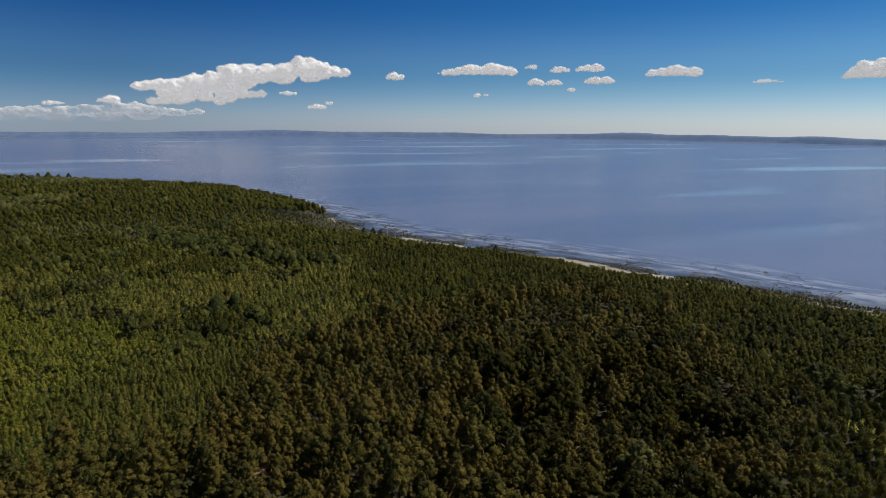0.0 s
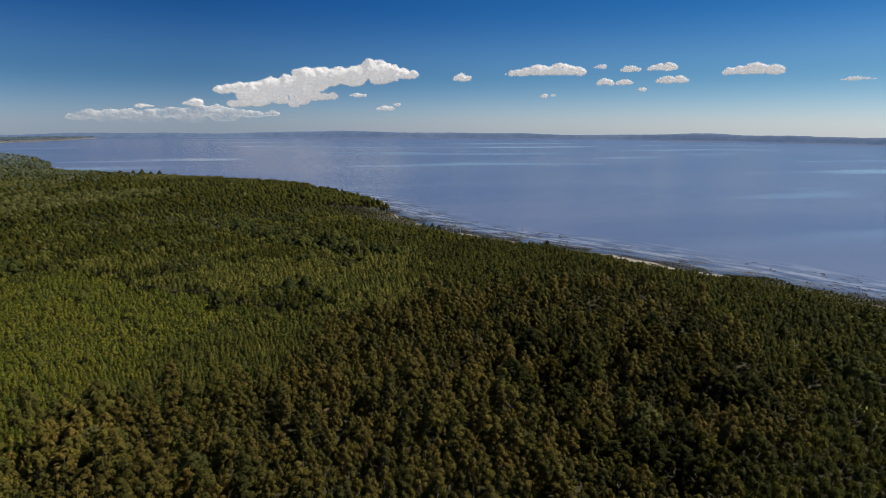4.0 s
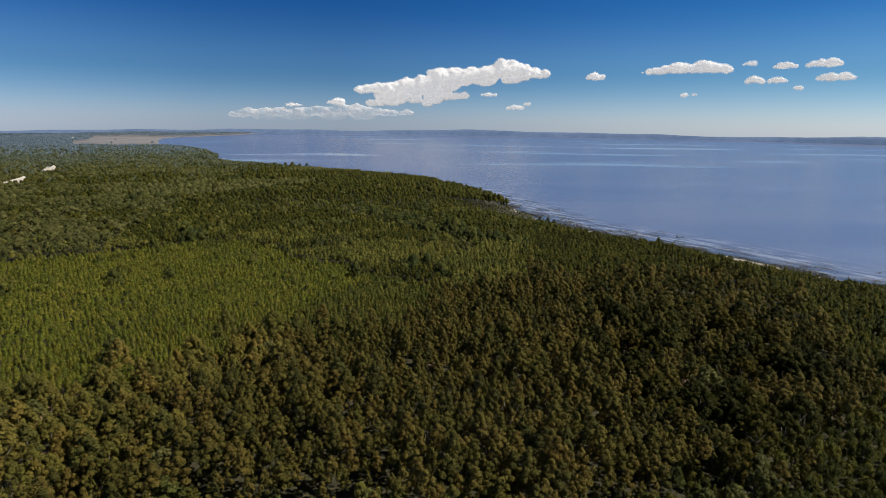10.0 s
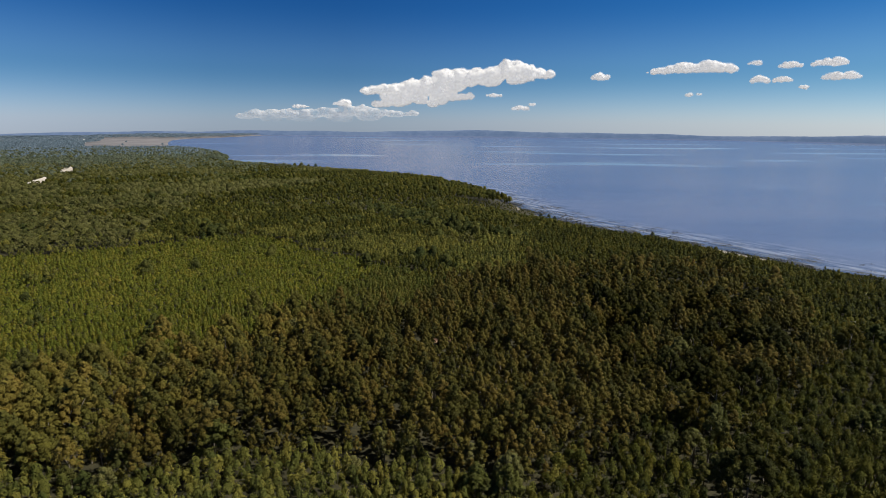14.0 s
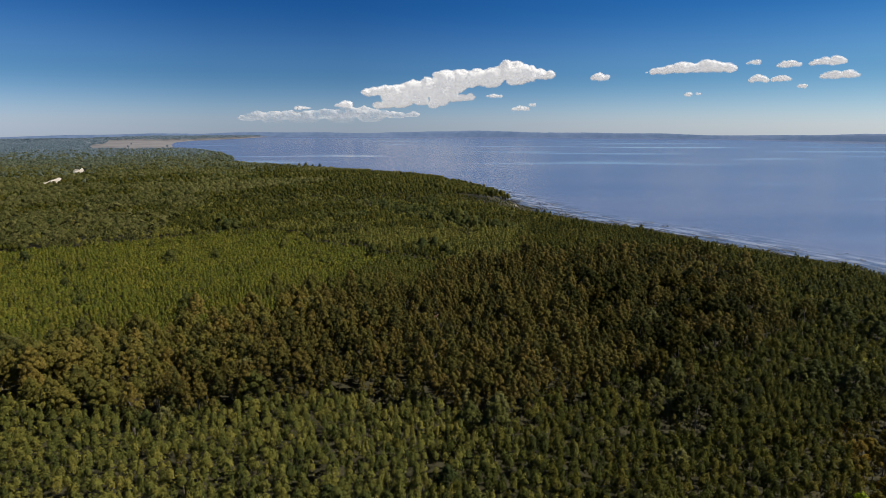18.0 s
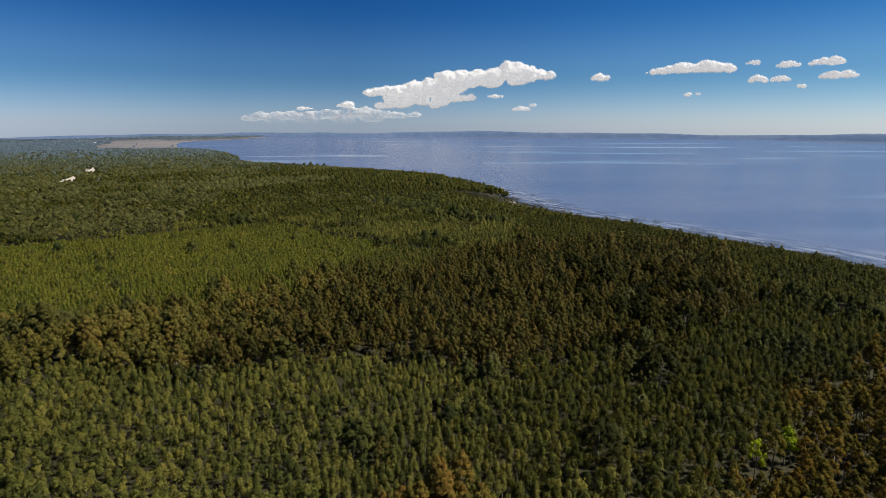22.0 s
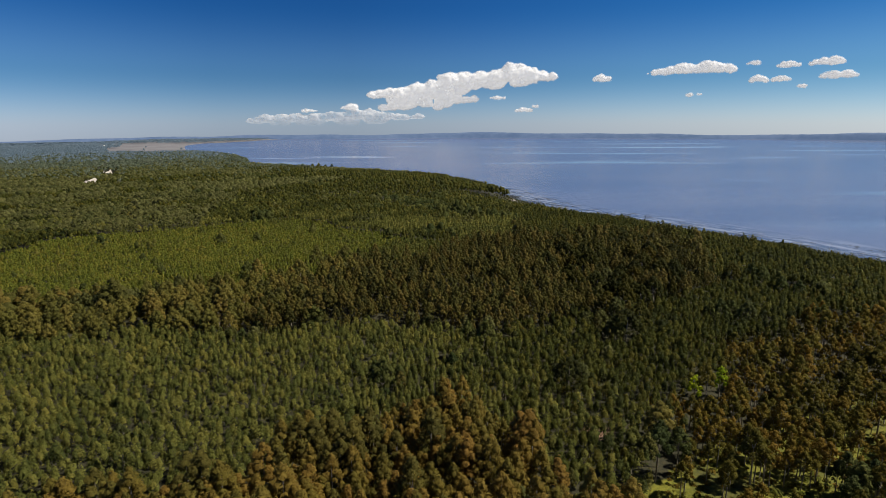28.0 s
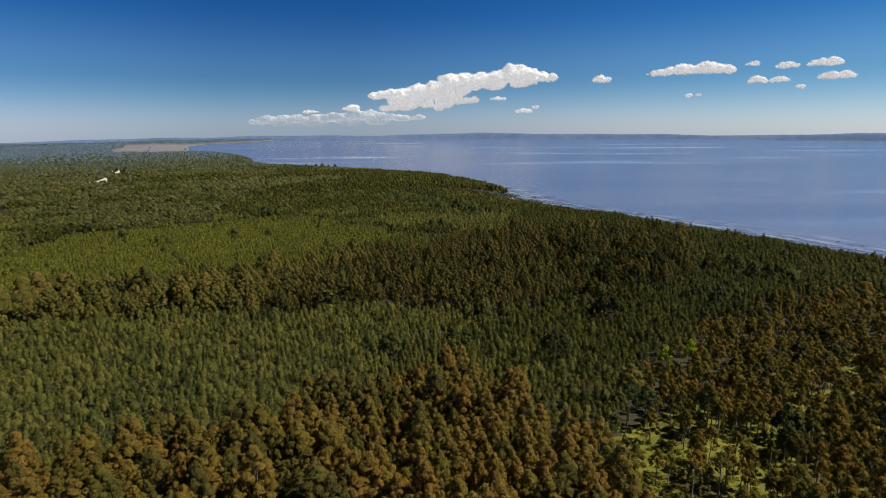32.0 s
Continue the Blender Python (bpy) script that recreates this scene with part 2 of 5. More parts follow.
def water_material():
    """Shallow, silty lagoon water: small waves, wind lanes and smoother slicks, with the slicks' pale reflection put
    into the colour.
    """
    m, n, l = nodes_of("lagoon_water")
    geo = n.new("ShaderNodeNewGeometry")
    mp = n.new("ShaderNodeMapping")
    mp.inputs["Rotation"].default_value = (0, 0, radians(-8))
    mp.inputs["Scale"].default_value = (0.0011, 0.0042, 1.0)
    l.new(geo.outputs["Position"], mp.inputs["Vector"])
    lanes = noise_tex(n, l, 1.0, 5.0, 0.55, mp.outputs["Vector"])
    mp2 = n.new("ShaderNodeMapping")
    mp2.inputs["Rotation"].default_value = (0, 0, radians(-6))
    mp2.inputs["Scale"].default_value = (0.0012, 0.0048, 1.0)
    mp2.inputs["Location"].default_value = (3.1, 0.7, 0)
    l.new(geo.outputs["Position"], mp2.inputs["Vector"])
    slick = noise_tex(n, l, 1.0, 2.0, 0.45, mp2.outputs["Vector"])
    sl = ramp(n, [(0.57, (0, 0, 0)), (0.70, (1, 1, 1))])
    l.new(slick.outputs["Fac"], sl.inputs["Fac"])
    silt = ramp(n, [(0.35, (0.108, 0.137, 0.224)), (0.65, (0.146, 0.169, 0.250))])
    l.new(lanes.outputs["Fac"], silt.inputs["Fac"])
    at = n.new("ShaderNodeAttribute")
    at.attribute_name = "shallow"
    mp3 = n.new("ShaderNodeMapping")
    mp3.vector_type = "TEXTURE"
    mp3.inputs["Rotation"].default_value = (0, 0, radians(125))
    mp3.inputs["Scale"].default_value = (34.0, 9.0, 1.0)
    l.new(geo.outputs["Position"], mp3.inputs["Vector"])
    bars = noise_tex(n, l, 1.0, 4.0, 0.6, mp3.outputs["Vector"])
    bed = ramp(n, [(0.38, (0.055, 0.070, 0.100)), (0.50, (0.13, 0.15, 0.20)), (0.60, (0.42, 0.43, 0.46))])
    l.new(bars.outputs["Fac"], bed.inputs["Fac"])
    body = mix_rgb(n, l, at.outputs["Fac"], silt.outputs["Color"], bed.outputs["Color"])
    mud = n.new("ShaderNodeMapRange")
    mud.inputs["From Min"].default_value, mud.inputs["From Max"].default_value = 1.15, 1.45
    l.new(maths(n, l, "ADD", at.outputs["Fac"], bars.outputs["Fac"]), mud.inputs["Value"])
    body = mix_rgb(n, l, maths(n, l, "MULTIPLY", mud.outputs["Result"], 0.8), body, (0.045, 0.05, 0.06))
    # reflected sky on the slicks, painted as a paler body colour
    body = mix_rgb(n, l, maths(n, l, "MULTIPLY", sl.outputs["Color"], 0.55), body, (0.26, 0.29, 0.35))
    wave = noise_tex(n, l, 0.35, 5.0, 0.65, geo.outputs["Position"])
    bp = n.new("ShaderNodeBump")
    bp.inputs["Distance"].default_value = 0.5
    calm = n.new("ShaderNodeMapRange")
    calm.inputs["To Min"].default_value, calm.inputs["To Max"].default_value = 0.28, 0.05
    l.new(sl.outputs["Color"], calm.inputs["Value"])
    l.new(calm.outputs["Result"], bp.inputs["Strength"])
    l.new(wave.outputs["Fac"], bp.inputs["Height"])
    p = n.new("ShaderNodeBsdfPrincipled")
    p.inputs["IOR"].default_value = 1.33
    l.new(body, p.inputs["Base Color"])
    rr = n.new("ShaderNodeMapRange")
    rr.inputs["To Min"].default_value, rr.inputs["To Max"].default_value = 0.24, 0.10
    l.new(sl.outputs["Color"], rr.inputs["Value"])
    l.new(rr.outputs["Result"], p.inputs["Roughness"])
    l.new(bp.outputs["Normal"], p.inputs["Normal"])
    o = n.new("ShaderNodeOutputMaterial")
    l.new(p.outputs[0], o.inputs["Surface"])
    return m


def cloud_material(name, clear, fade=None):
    """Cloud: an added glow stands in for light scattered inside it; clear is how much sky shows through, fade the
    heights between which its foot thins out.
    """
    m, n, l = nodes_of(name)
    geo = n.new("ShaderNodeNewGeometry")
    p = n.new("ShaderNodeBsdfPrincipled")
    p.inputs["Base Color"].default_value = (0.58, 0.57, 0.56, 1)
    # emission fills the shaded sides in place of scattered sunlight
    p.inputs["Emission Color"].default_value = (1.0, 0.98, 0.95, 1)
    p.inputs["Emission Strength"].default_value = 0.38
    p.inputs["Roughness"].default_value, p.inputs["Specular IOR Level"].default_value = 1.0, 0.0
    o = n.new("ShaderNodeOutputMaterial")
    if clear == 0:
        l.new(p.outputs[0], o.inputs["Surface"])
        return m
    tl = n.new("ShaderNodeBsdfTranslucent")
    tl.inputs["Color"].default_value = (0.75, 0.74, 0.73, 1)
    both = n.new("ShaderNodeMixShader")
    both.inputs[0].default_value = 0.3
    l.new(p.outputs[0], both.inputs[1])
    l.new(tl.outputs[0], both.inputs[2])
    wisps = noise_tex(n, l, 0.013 if fade else 0.010, 4.0 if fade else 3.0, 0.6, geo.outputs["Position"])
    hole = n.new("ShaderNodeMapRange")
    for k, v in (("From Min", 0.35), ("From Max", 0.65), ("To Min", clear - (0.3 if fade else 0.15)), ("To Max", min(clear + (0.5 if fade else 0.15), 1.0))):
        hole.inputs[k].default_value = v
    l.new(wisps.outputs["Fac"], hole.inputs["Value"])
    thin = hole.outputs["Result"]
    if fade:
        sp = n.new("ShaderNodeSeparateXYZ")
        l.new(geo.outputs["Position"], sp.inputs[0])
        foot = n.new("ShaderNodeMapRange")
        for k, v in (("From Min", fade[0]), ("From Max", fade[1]), ("To Min", 1.0), ("To Max", 0.0)):
            foot.inputs[k].default_value = v
        l.new(sp.outputs["Z"], foot.inputs["Value"])
        thin = maths(n, l, "MAXIMUM", thin, foot.outputs["Result"])
    tp = n.new("ShaderNodeBsdfTransparent")
    mo = n.new("ShaderNodeMixShader")
    l.new(thin, mo.inputs[0])
    l.new(both.outputs[0], mo.inputs[1])
    l.new(tp.outputs[0], mo.inputs[2])
    l.new(mo.outputs[0], o.inputs["Surface"])
    return m


GROUND, WATER = ground_material(), water_material()
CLOUD, VEIL = cloud_material("cumulus", 0), cloud_material("cloud_veil", 0.60, (85.0, 215.0))
FRINGES = [cloud_material("cloud_fringe", c) for c in (0.55, 0.75)]
# air haze over the hills is painted as blue base colour and emission
HAZED_HILLS = plain("far_hills", (0.010, 0.022, 0.050), (0.080, 0.100, 0.145), 0.022, 1.0)
_hp = [q for q in HAZED_HILLS.node_tree.nodes if q.type == "BSDF_PRINCIPLED"][0]
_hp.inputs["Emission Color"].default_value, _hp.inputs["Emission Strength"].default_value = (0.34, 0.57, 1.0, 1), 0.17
REED = plain("reeds", (0.030, 0.034, 0.036), (0.075, 0.078, 0.078), 0.5, 0.9)
ROADWAY = plain("sandy_road", (0.42, 0.37, 0.30), (0.58, 0.52, 0.43), 0.3, 0.95)
WHITEWASH = plain("white_render", (0.72, 0.71, 0.68), (0.82, 0.81, 0.78), 0.6, 0.8)
POLEWOOD = plain("weathered_pole", (0.30, 0.28, 0.25), (0.45, 0.43, 0.40), 4.0, 0.9)
WIRE = plain("wire", (0.10, 0.10, 0.10), (0.16, 0.16, 0.16), 5.0, 0.5, 0.0, 0.6)


# ---- plan ----
LAKE = -9.0
# the shore from the near side round the headland, the cove and the marsh to the far side
SHORE = [(1600, -900), (760, -260), (405, 110), (322, 224), (299, 284), (261, 321), (241, 371), (187, 428), (149, 478), (117, 521), (98, 600), (80, 664), (52, 740), (0, 852), (-120, 940), (-262, 1030), (-400, 1125), (-485, 1240), (-530, 1390), (-650, 1620), (-736, 1745), (-1015, 2070), (-1235, 2560), (-1430, 3080), (-1370, 3380), (-1290, 3700), (-1300, 4200), (-1000, 4480), (-700, 4800)]
LAND = SHORE + [(-6000, 5200), (-6000, -6000), (4000, -6000)]
# open, grassy wood and the stands of the plantation
OPEN_WOOD = [(38, -92), (48, -58), (72, -36), (110, -14), (170, 14), (215, 10), (150, -130), (60, -130)]
YOUNG = [(-300, 235), (-232, 277), (-185, 306), (-142, 340), (-80, 286), (-25, 243), (14, 205), (-12, 153), (-36, 139), (-64, 137), (-92, 109), (-116, 93), (-149, 82), (-290, 14)]
BROWN = [(-290, 0), (-150, 26), (-130, 34), (-60, 37), (-45, 45), (-14, 54), (1, 37), (21, 38), (51, 54), (85, 69), (110, 80), (140, 104), (164, 190), (163, 255), (103, 226), (59, 224), (16, 205),
         (-12, 154), (-36, 140), (-64, 138), (-92, 110), (-149, 83), (-290, 15)]
BROWN_NEAR = [(-160, -92), (-106, -91), (-94, -86), (-80, -85), (-75, -74), (-59, -69), (-44, -71), (-40, -54), (-35, -47), (-18, -42), (3, -33), (20, -43), (25, -58), (30, -71), (36, -97), (50, -150), (-160, -150)]
OLIVE_RIGHT = [(48, -58), (72, -20), (110, 24), (147, 50), (215, 78), (215, 10), (170, 14), (110, -14), (72, -36)]

# bare earth and small grass glades in the woods: place and radius
BARE = [(46.7, -26, 2.6), (-117, 103, 4), (-102, 79, 3.5), (92, 126, 3), (2, 146, 3), (124, 172, 3), (12, -61, 4)]
GLADES = [(53, -72, 4.5), (50, -78, 3.0), (83, -67, 4.5), (107, -50, 5), (138, -28, 5), (53, -61, 6), (61, -64, 5), (84, -59, 5), (90, -60, 5), (113, -41, 5), (121, -38, 4), (145, -19, 5), (57, -68, 5), (52, -84, 4), (88, -67, 5), (86, -76, 4), (78, -62, 4), (20, -70, 3.5), (178, 106, 9), (171, 97, 6), (68, 232, 5), (150, 452, 8)]


def inside(poly, x, y):
    """Which of the points x, y (arrays) lie in the polygon."""
    hit = np.zeros(len(x), bool)
    for (x1, y1), (x2, y2) in zip(poly, poly[1:] + poly[:1]):
        if y1 == y2:
            continue
        cross = (y1 > y) != (y2 > y)
        hit ^= cross & (x < (x2 - x1) * (y - y1) / (y2 - y1) + x1)
    return hit


def off_line(line, x, y):
    """Distance of the points to an open line."""
    best = np.full(len(x), 1e9)
    for (x1, y1), (x2, y2) in zip(line, line[1:]):
        dx, dy = x2 - x1, y2 - y1
        u = np.clip(((x - x1) * dx + (y - y1) * dy) / (dx * dx + dy * dy), 0, 1)
        best = np.minimum(best, np.hypot(x - x1 - u * dx, y - y1 - u * dy))
    return best


def waves(x, y, size, seed):
    """A cheap smooth wander in -1..1."""
    a, b = x / size, y / size
    return (np.sin(a * 1.7 + seed + 1.3 * np.sin(b * 1.1 + seed)) + np.sin(b * 1.9 - seed + 1.2 * np.sin(a * 0.9))
            + 0.5 * np.sin(2.7 * a - 2.1 * b + seed * 3)) / 2.5


def shore_off(x, y):
    """Metres from the shore: positive on land, negative in the lake."""
    w = 5.0 * waves(x, y, 14, 2.0) * np.clip((900 - np.hypot(x, y)) / 400, 0, 1)
    return np.where(inside(LAND, x, y), 1, -1) * off_line(SHORE, x, y) + w


def ground_z(x, y, d=None):
    d = shore_off(x, y) if d is None else d
    far = np.clip((np.hypot(x, y) - 500) / 600, 0, 1)
    rise = np.clip(d * 0.055, -2.5, 0) + (1 - far) * np.clip(d * 0.11, 0, 11.3) + far * np.clip(d * 0.3, 0, np.interp(np.hypot(x, y), (900, 1600), (8, 2.5)))
    west = np.clip((-np.degrees(np.arctan2(x, y + 150)) - 26) / 12, 0, 1.6) * np.clip((np.hypot(x, y) - 1500) / 3000, 0, 1.2)
    rise = rise - np.where(y > 0, 28 * west, 0) * np.clip(d / 300, 0, 1)
    return LAKE + rise + 0.5 * waves(x, y, 60, 1.0) * np.clip(d / 60, 0, 1)


# ---- ground, water, far shore ----
def mesh_from(name, verts, faces_flat, sizes, mats=(), index=None, smooth=False, normals=None):
    """A mesh from arrays: corners, face corners one after another, and corners a face; normals, where given, lean the shading of leaves to that of their crown."""
    me = bpy.data.meshes.new(name)
    sizes = np.asarray(sizes, np.int32)
    me.vertices.add(len(verts))
    me.vertices.foreach_set("co", np.asarray(verts, np.float32).ravel())
    me.loops.add(int(sizes.sum()))
    me.loops.foreach_set("vertex_index", np.asarray(faces_flat, np.int32).ravel())
    me.polygons.add(len(sizes))
    me.polygons.foreach_set("loop_start", np.concatenate(([0], np.cumsum(sizes)[:-1])).astype(np.int32))
    if index is not None:
        me.polygons.foreach_set("material_index", np.asarray(index, np.int32))
    me.polygons.foreach_set("use_smooth", np.full(len(sizes), smooth))
    for m in mats:
        me.materials.append(m)
    me.update(calc_edges=True)
    if normals is not None:
        me.normals_split_custom_set_from_vertices(normals)
    return me


def set_values(me, name, values, domain="POINT"):
    me.attributes.new(name, "FLOAT", domain).data.foreach_set("value", np.asarray(values, np.float32))


def disc_grid(cx, cy, radii, sectors):
    a = np.linspace(0, 2 * np.pi, sectors, endpoint=False)
    r = np.asarray(radii)
    x = np.concatenate(([cx], (cx + r[:, None] * np.sin(a)[None]).ravel()))
    y = np.concatenate(([cy], (cy + r[:, None] * np.cos(a)[None]).ravel()))
    s = np.arange(sectors)
    s2 = (s + 1) % sectors
    tri = np.stack([np.zeros(sectors, int), 1 + s2, 1 + s], 1).ravel()
    quads = []
    for k in range(len(r) - 1):
        b, c = 1 + k * sectors, 1 + (k + 1) * sectors
        quads.append(np.stack([b + s, b + s2, c + s2, c + s], 1))
    q = np.concatenate(quads)
    return x, y, np.concatenate((tri, q.ravel())), np.concatenate((np.full(sectors, 3), np.full(len(q), 4)))


def build_ground():
    radii = np.concatenate((np.arange(3, 330, 3.2), np.geomspace(333, 4560, 90)))
    x, y, f, s = disc_grid(40, 0, radii, 210)
    d = shore_off(x, y)
    me = mesh_from("ground", np.stack([x, y, ground_z(x, y, d)], 1), f, s, [GROUND], smooth=True)
    dist = np.hypot(x, y)
    grass = np.where(inside(OPEN_WOOD, x, y), 0.72 + 0.4 * waves(x, y, 9, 4.0), 0.0)
    grass = np.maximum(grass, np.where((d > 14) & (d < 70) & (y < 500) & (x > 90), 0.75 + 0.3 * waves(x, y, 25, 7.0), 0))
    sand = np.where((d > -3) & (d < np.where(y > 515, 6, np.where(x > 285, 9, 24))) & (dist < 1800), (0.62 + 0.6 * waves(x, y, 24, 3.0)) * np.where(x > 285, 0.55, 1.0), 0)
    earth = np.zeros(len(x))
    for bx, by, br in BARE:
        earth = np.maximum(earth, np.clip(1.6 - np.hypot(x - bx, y - by) / (br + 1.5), 0, 1))
    for bx, by, br in GLADES:
        grass = np.maximum(grass, np.clip(1.6 - np.hypot(x - bx, y - by) / br, 0, 1))
    marsh = np.where((y > 1850) & (x > -1320 - 0.47 * (y - 2000) - 40 * waves(x, y, 200, 2.0)) & (d > -60), 1.0, 0.0)
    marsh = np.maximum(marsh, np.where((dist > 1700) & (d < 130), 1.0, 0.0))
    # land beyond 3000 m also takes the hazed marsh grey, by distance alone
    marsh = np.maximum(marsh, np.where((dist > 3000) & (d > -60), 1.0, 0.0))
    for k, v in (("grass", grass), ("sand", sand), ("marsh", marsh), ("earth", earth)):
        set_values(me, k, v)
    tagged(new("ground", me), "dark forest floor with grass clearings and a sandy shore", "ground", kind="structure")


def build_water():
    x, y, f, s = disc_grid(40, 0, np.concatenate((np.arange(60, 760, 9), np.geomspace(770, 4540, 30))), 300)
    d = -shore_off(x, y)
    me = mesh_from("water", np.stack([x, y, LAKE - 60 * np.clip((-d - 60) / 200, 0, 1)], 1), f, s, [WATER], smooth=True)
    set_values(me, "shallow", np.clip(1 - d / 75, 0, 1) * (np.hypot(x, y) < 1500))
    tagged(new("water", me), "calm silty blue lagoon with wind lanes", "lake", kind="structure")


def build_far_hills():
    """Low hills behind the lake, their blue and glow put in for haze: a ridge on an arc, with steep near faces and
    small woods on its back.
    """
    rng = np.random.default_rng(5)
    az = np.radians(np.linspace(-75, 85, 700))
    deg = np.degrees(az)
    high = 33 + 5 * np.sin(deg * 0.16 + 0.6) + 3 * np.sin(deg * 0.37 + 1.0) + 1.0 * np.sin(deg * 0.9) + np.convolve(rng.normal(0, 2.2, len(az)), np.ones(9) / 9, "same") + rng.normal(0, 0.5, len(az))
    high += 5 * np.exp(-((deg - 4) / 5) ** 2) + 6 * np.exp(-((deg - 37) / 7) ** 2)
    high *= np.clip((deg + 42) / 24, 0.05, 1)
    near = 450 * np.clip((deg - 34) / 24, 0, 1.5)
    rows = [(4405, 0.0, -1.0), (4412, 0.12, 0), (4424, 0.45, 0), (4440, 0.78, 0), (4456, 1.0, 0), (4480, 0.4, 0)]
    v = []
    for k, (r, h, add) in enumerate(rows):
        jit = rng.normal(0, 2, len(az))
        v.append(np.stack([np.sin(az) * (r - near + jit), np.cos(az) * (r - near + jit) - 60, LAKE + add + high * h * (1 + 0.06 * np.sin(deg * (0.4 + 0.1 * k) + k))], 1))
    n = len(az)
    q = np.concatenate([np.stack([k * n + np.arange(n - 1), k * n + np.arange(1, n), (k + 1) * n + np.arange(1, n), (k + 1) * n + np.arange(n - 1)], 1) for k in range(len(rows) - 1)])
    me = mesh_from("far_hills", np.concatenate(v), q.ravel(), np.full(len(q), 4), [HAZED_HILLS], smooth=True)
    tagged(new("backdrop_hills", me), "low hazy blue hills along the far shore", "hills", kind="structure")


# ---- clouds ----
EYE = Vector((0, -100, 92))


def sky_place(az, el, r=4760.0):
    a, e = radians(az), radians(el)
    return EYE + r * Vector((math.sin(a) * math.cos(e), math.cos(a) * math.cos(e), math.sin(e)))


BILLOW, CURL = bpy.data.textures.new("billow", "CLOUDS"), bpy.data.textures.new("curl", "CLOUDS")
CURL.noise_scale, CURL.noise_depth = 21.0, 2
BILLOW.noise_scale, BILLOW.noise_depth = 46.0, 3


def puff(bm, az, el, rad, seed, far=4780.0, flat=0.90, wide=1.35, sub=3, rough=0.34):
    """One billow: a ball with a broken, bulging surface and a flatter base."""
    c, r = sky_place(az, el, far), far * radians(rad)
    got = bmesh.ops.create_icosphere(bm, subdivisions=sub, radius=1.0)
    spin = Matrix.Rotation(-radians(az), 3, "Z")
    off = Vector((seed * 7.31, seed * 3.17, seed * 1.7))
    for v in got["verts"]:
        d = v.co.copy()
        k = 1 + rough * noise.fractal(d * 1.6 + off, 0.9, 2.1, 4) + 0.13 * abs(noise.noise(d * 5 + off)) + 0.07 * abs(noise.noise(d * 11 + off))
        p = d * k
        p.z *= flat if p.z > 0 else flat * 0.36
        p.x *= wide
        p.y *= 0.7
        v.co = c + spin @ (p * r)


def cloud(name, label, lobes, mat=CLOUD, **kw):
    bm = bmesh.new()
    rng = random.Random(len(lobes) + int(lobes[0][0] * 10))
    between = []
    for i, p in enumerate(lobes):
        for q in lobes[i + 1:]:
            if 0.5 < math.hypot(p[0] - q[0], p[1] - q[1]) < 1.15 * (p[2] + q[2]):
                between.append(((p[0] + q[0]) / 2, (p[1] + q[1]) / 2 - 0.06, (p[2] + q[2]) * 0.42))
    for i, (az, el, rad) in enumerate(list(lobes) + between):
        rad = rad - 0.08 if rad > 0.4 else rad
        puff(bm, az, el, rad, i + len(lobes) * 3 + az, **dict(kw, sub=2))
        if i >= len(lobes):
            continue
        for j in range(9 if rad > 0.45 else 3):
            a = rng.uniform(-0.2, 3.34)
            puff(bm, az + math.cos(a) * rad * 1.05, el + math.sin(a) * rad * 0.62, rad * rng.uniform(0.18, 0.42), i * 9 + j + az, **dict(kw, sub=2))
    me = bpy.data.meshes.new(name)
    bm.to_mesh(me)
    bm.free()
    me.materials.append(mat)
    ob = tagged(new(name, me), label, "cloud")
    voxel = 8.0 if len(lobes) > 8 else 5.5
    skins = [(ob, 0.0)]
    if mat is CLOUD:
        for grow, thin in zip((5.0, 10.0), FRINGES):
            rim = new("fringe", me.copy())
            rim.data.materials[0] = thin
            rim.parent = ob
            skins.append((rim, grow))
    for o, grow in skins:
        skin = o.modifiers.new("skin", "REMESH")
        skin.mode, skin.voxel_size, skin.use_smooth_shade = "VOXEL", voxel, True
        soft = o.modifiers.new("soft", "SMOOTH")
        soft.factor, soft.iterations = 0.5, 2
        for tex, deep in ((BILLOW, 26.0), (CURL, 11.0)) if mat is CLOUD else ((BILLOW, 30.0),):
            push = o.modifiers.new("billow", "DISPLACE")
            push.texture, push.texture_coords, push.strength, push.mid_level = tex, "GLOBAL", deep, 0.5 - (grow / deep if tex is BILLOW else 0)
    return ob


def strip(az, el, w, h, n, seed, tilt=0.0):
    """Lobes of a flat-based fair-weather cloud, in degrees; tilt heaps it up towards one end."""
    rng = random.Random(seed)
    n, out, h, w = n * 2, [], max(h - 0.26, 0.2), w - 0.2
    for i in range(n):
        u = (i + 0.5) / n * 2 - 1
        r = h / 1.3 * max(1 - u * u, 0.06) ** 0.5 * (0.62 + 0.38 * rng.random()) * (1 + tilt * u)
        r = max(r, 0.10)
        out.append((az + u * (w - h * 0.6) / 2, el - h * 0.45 + 0.45 * r, r))
    return out


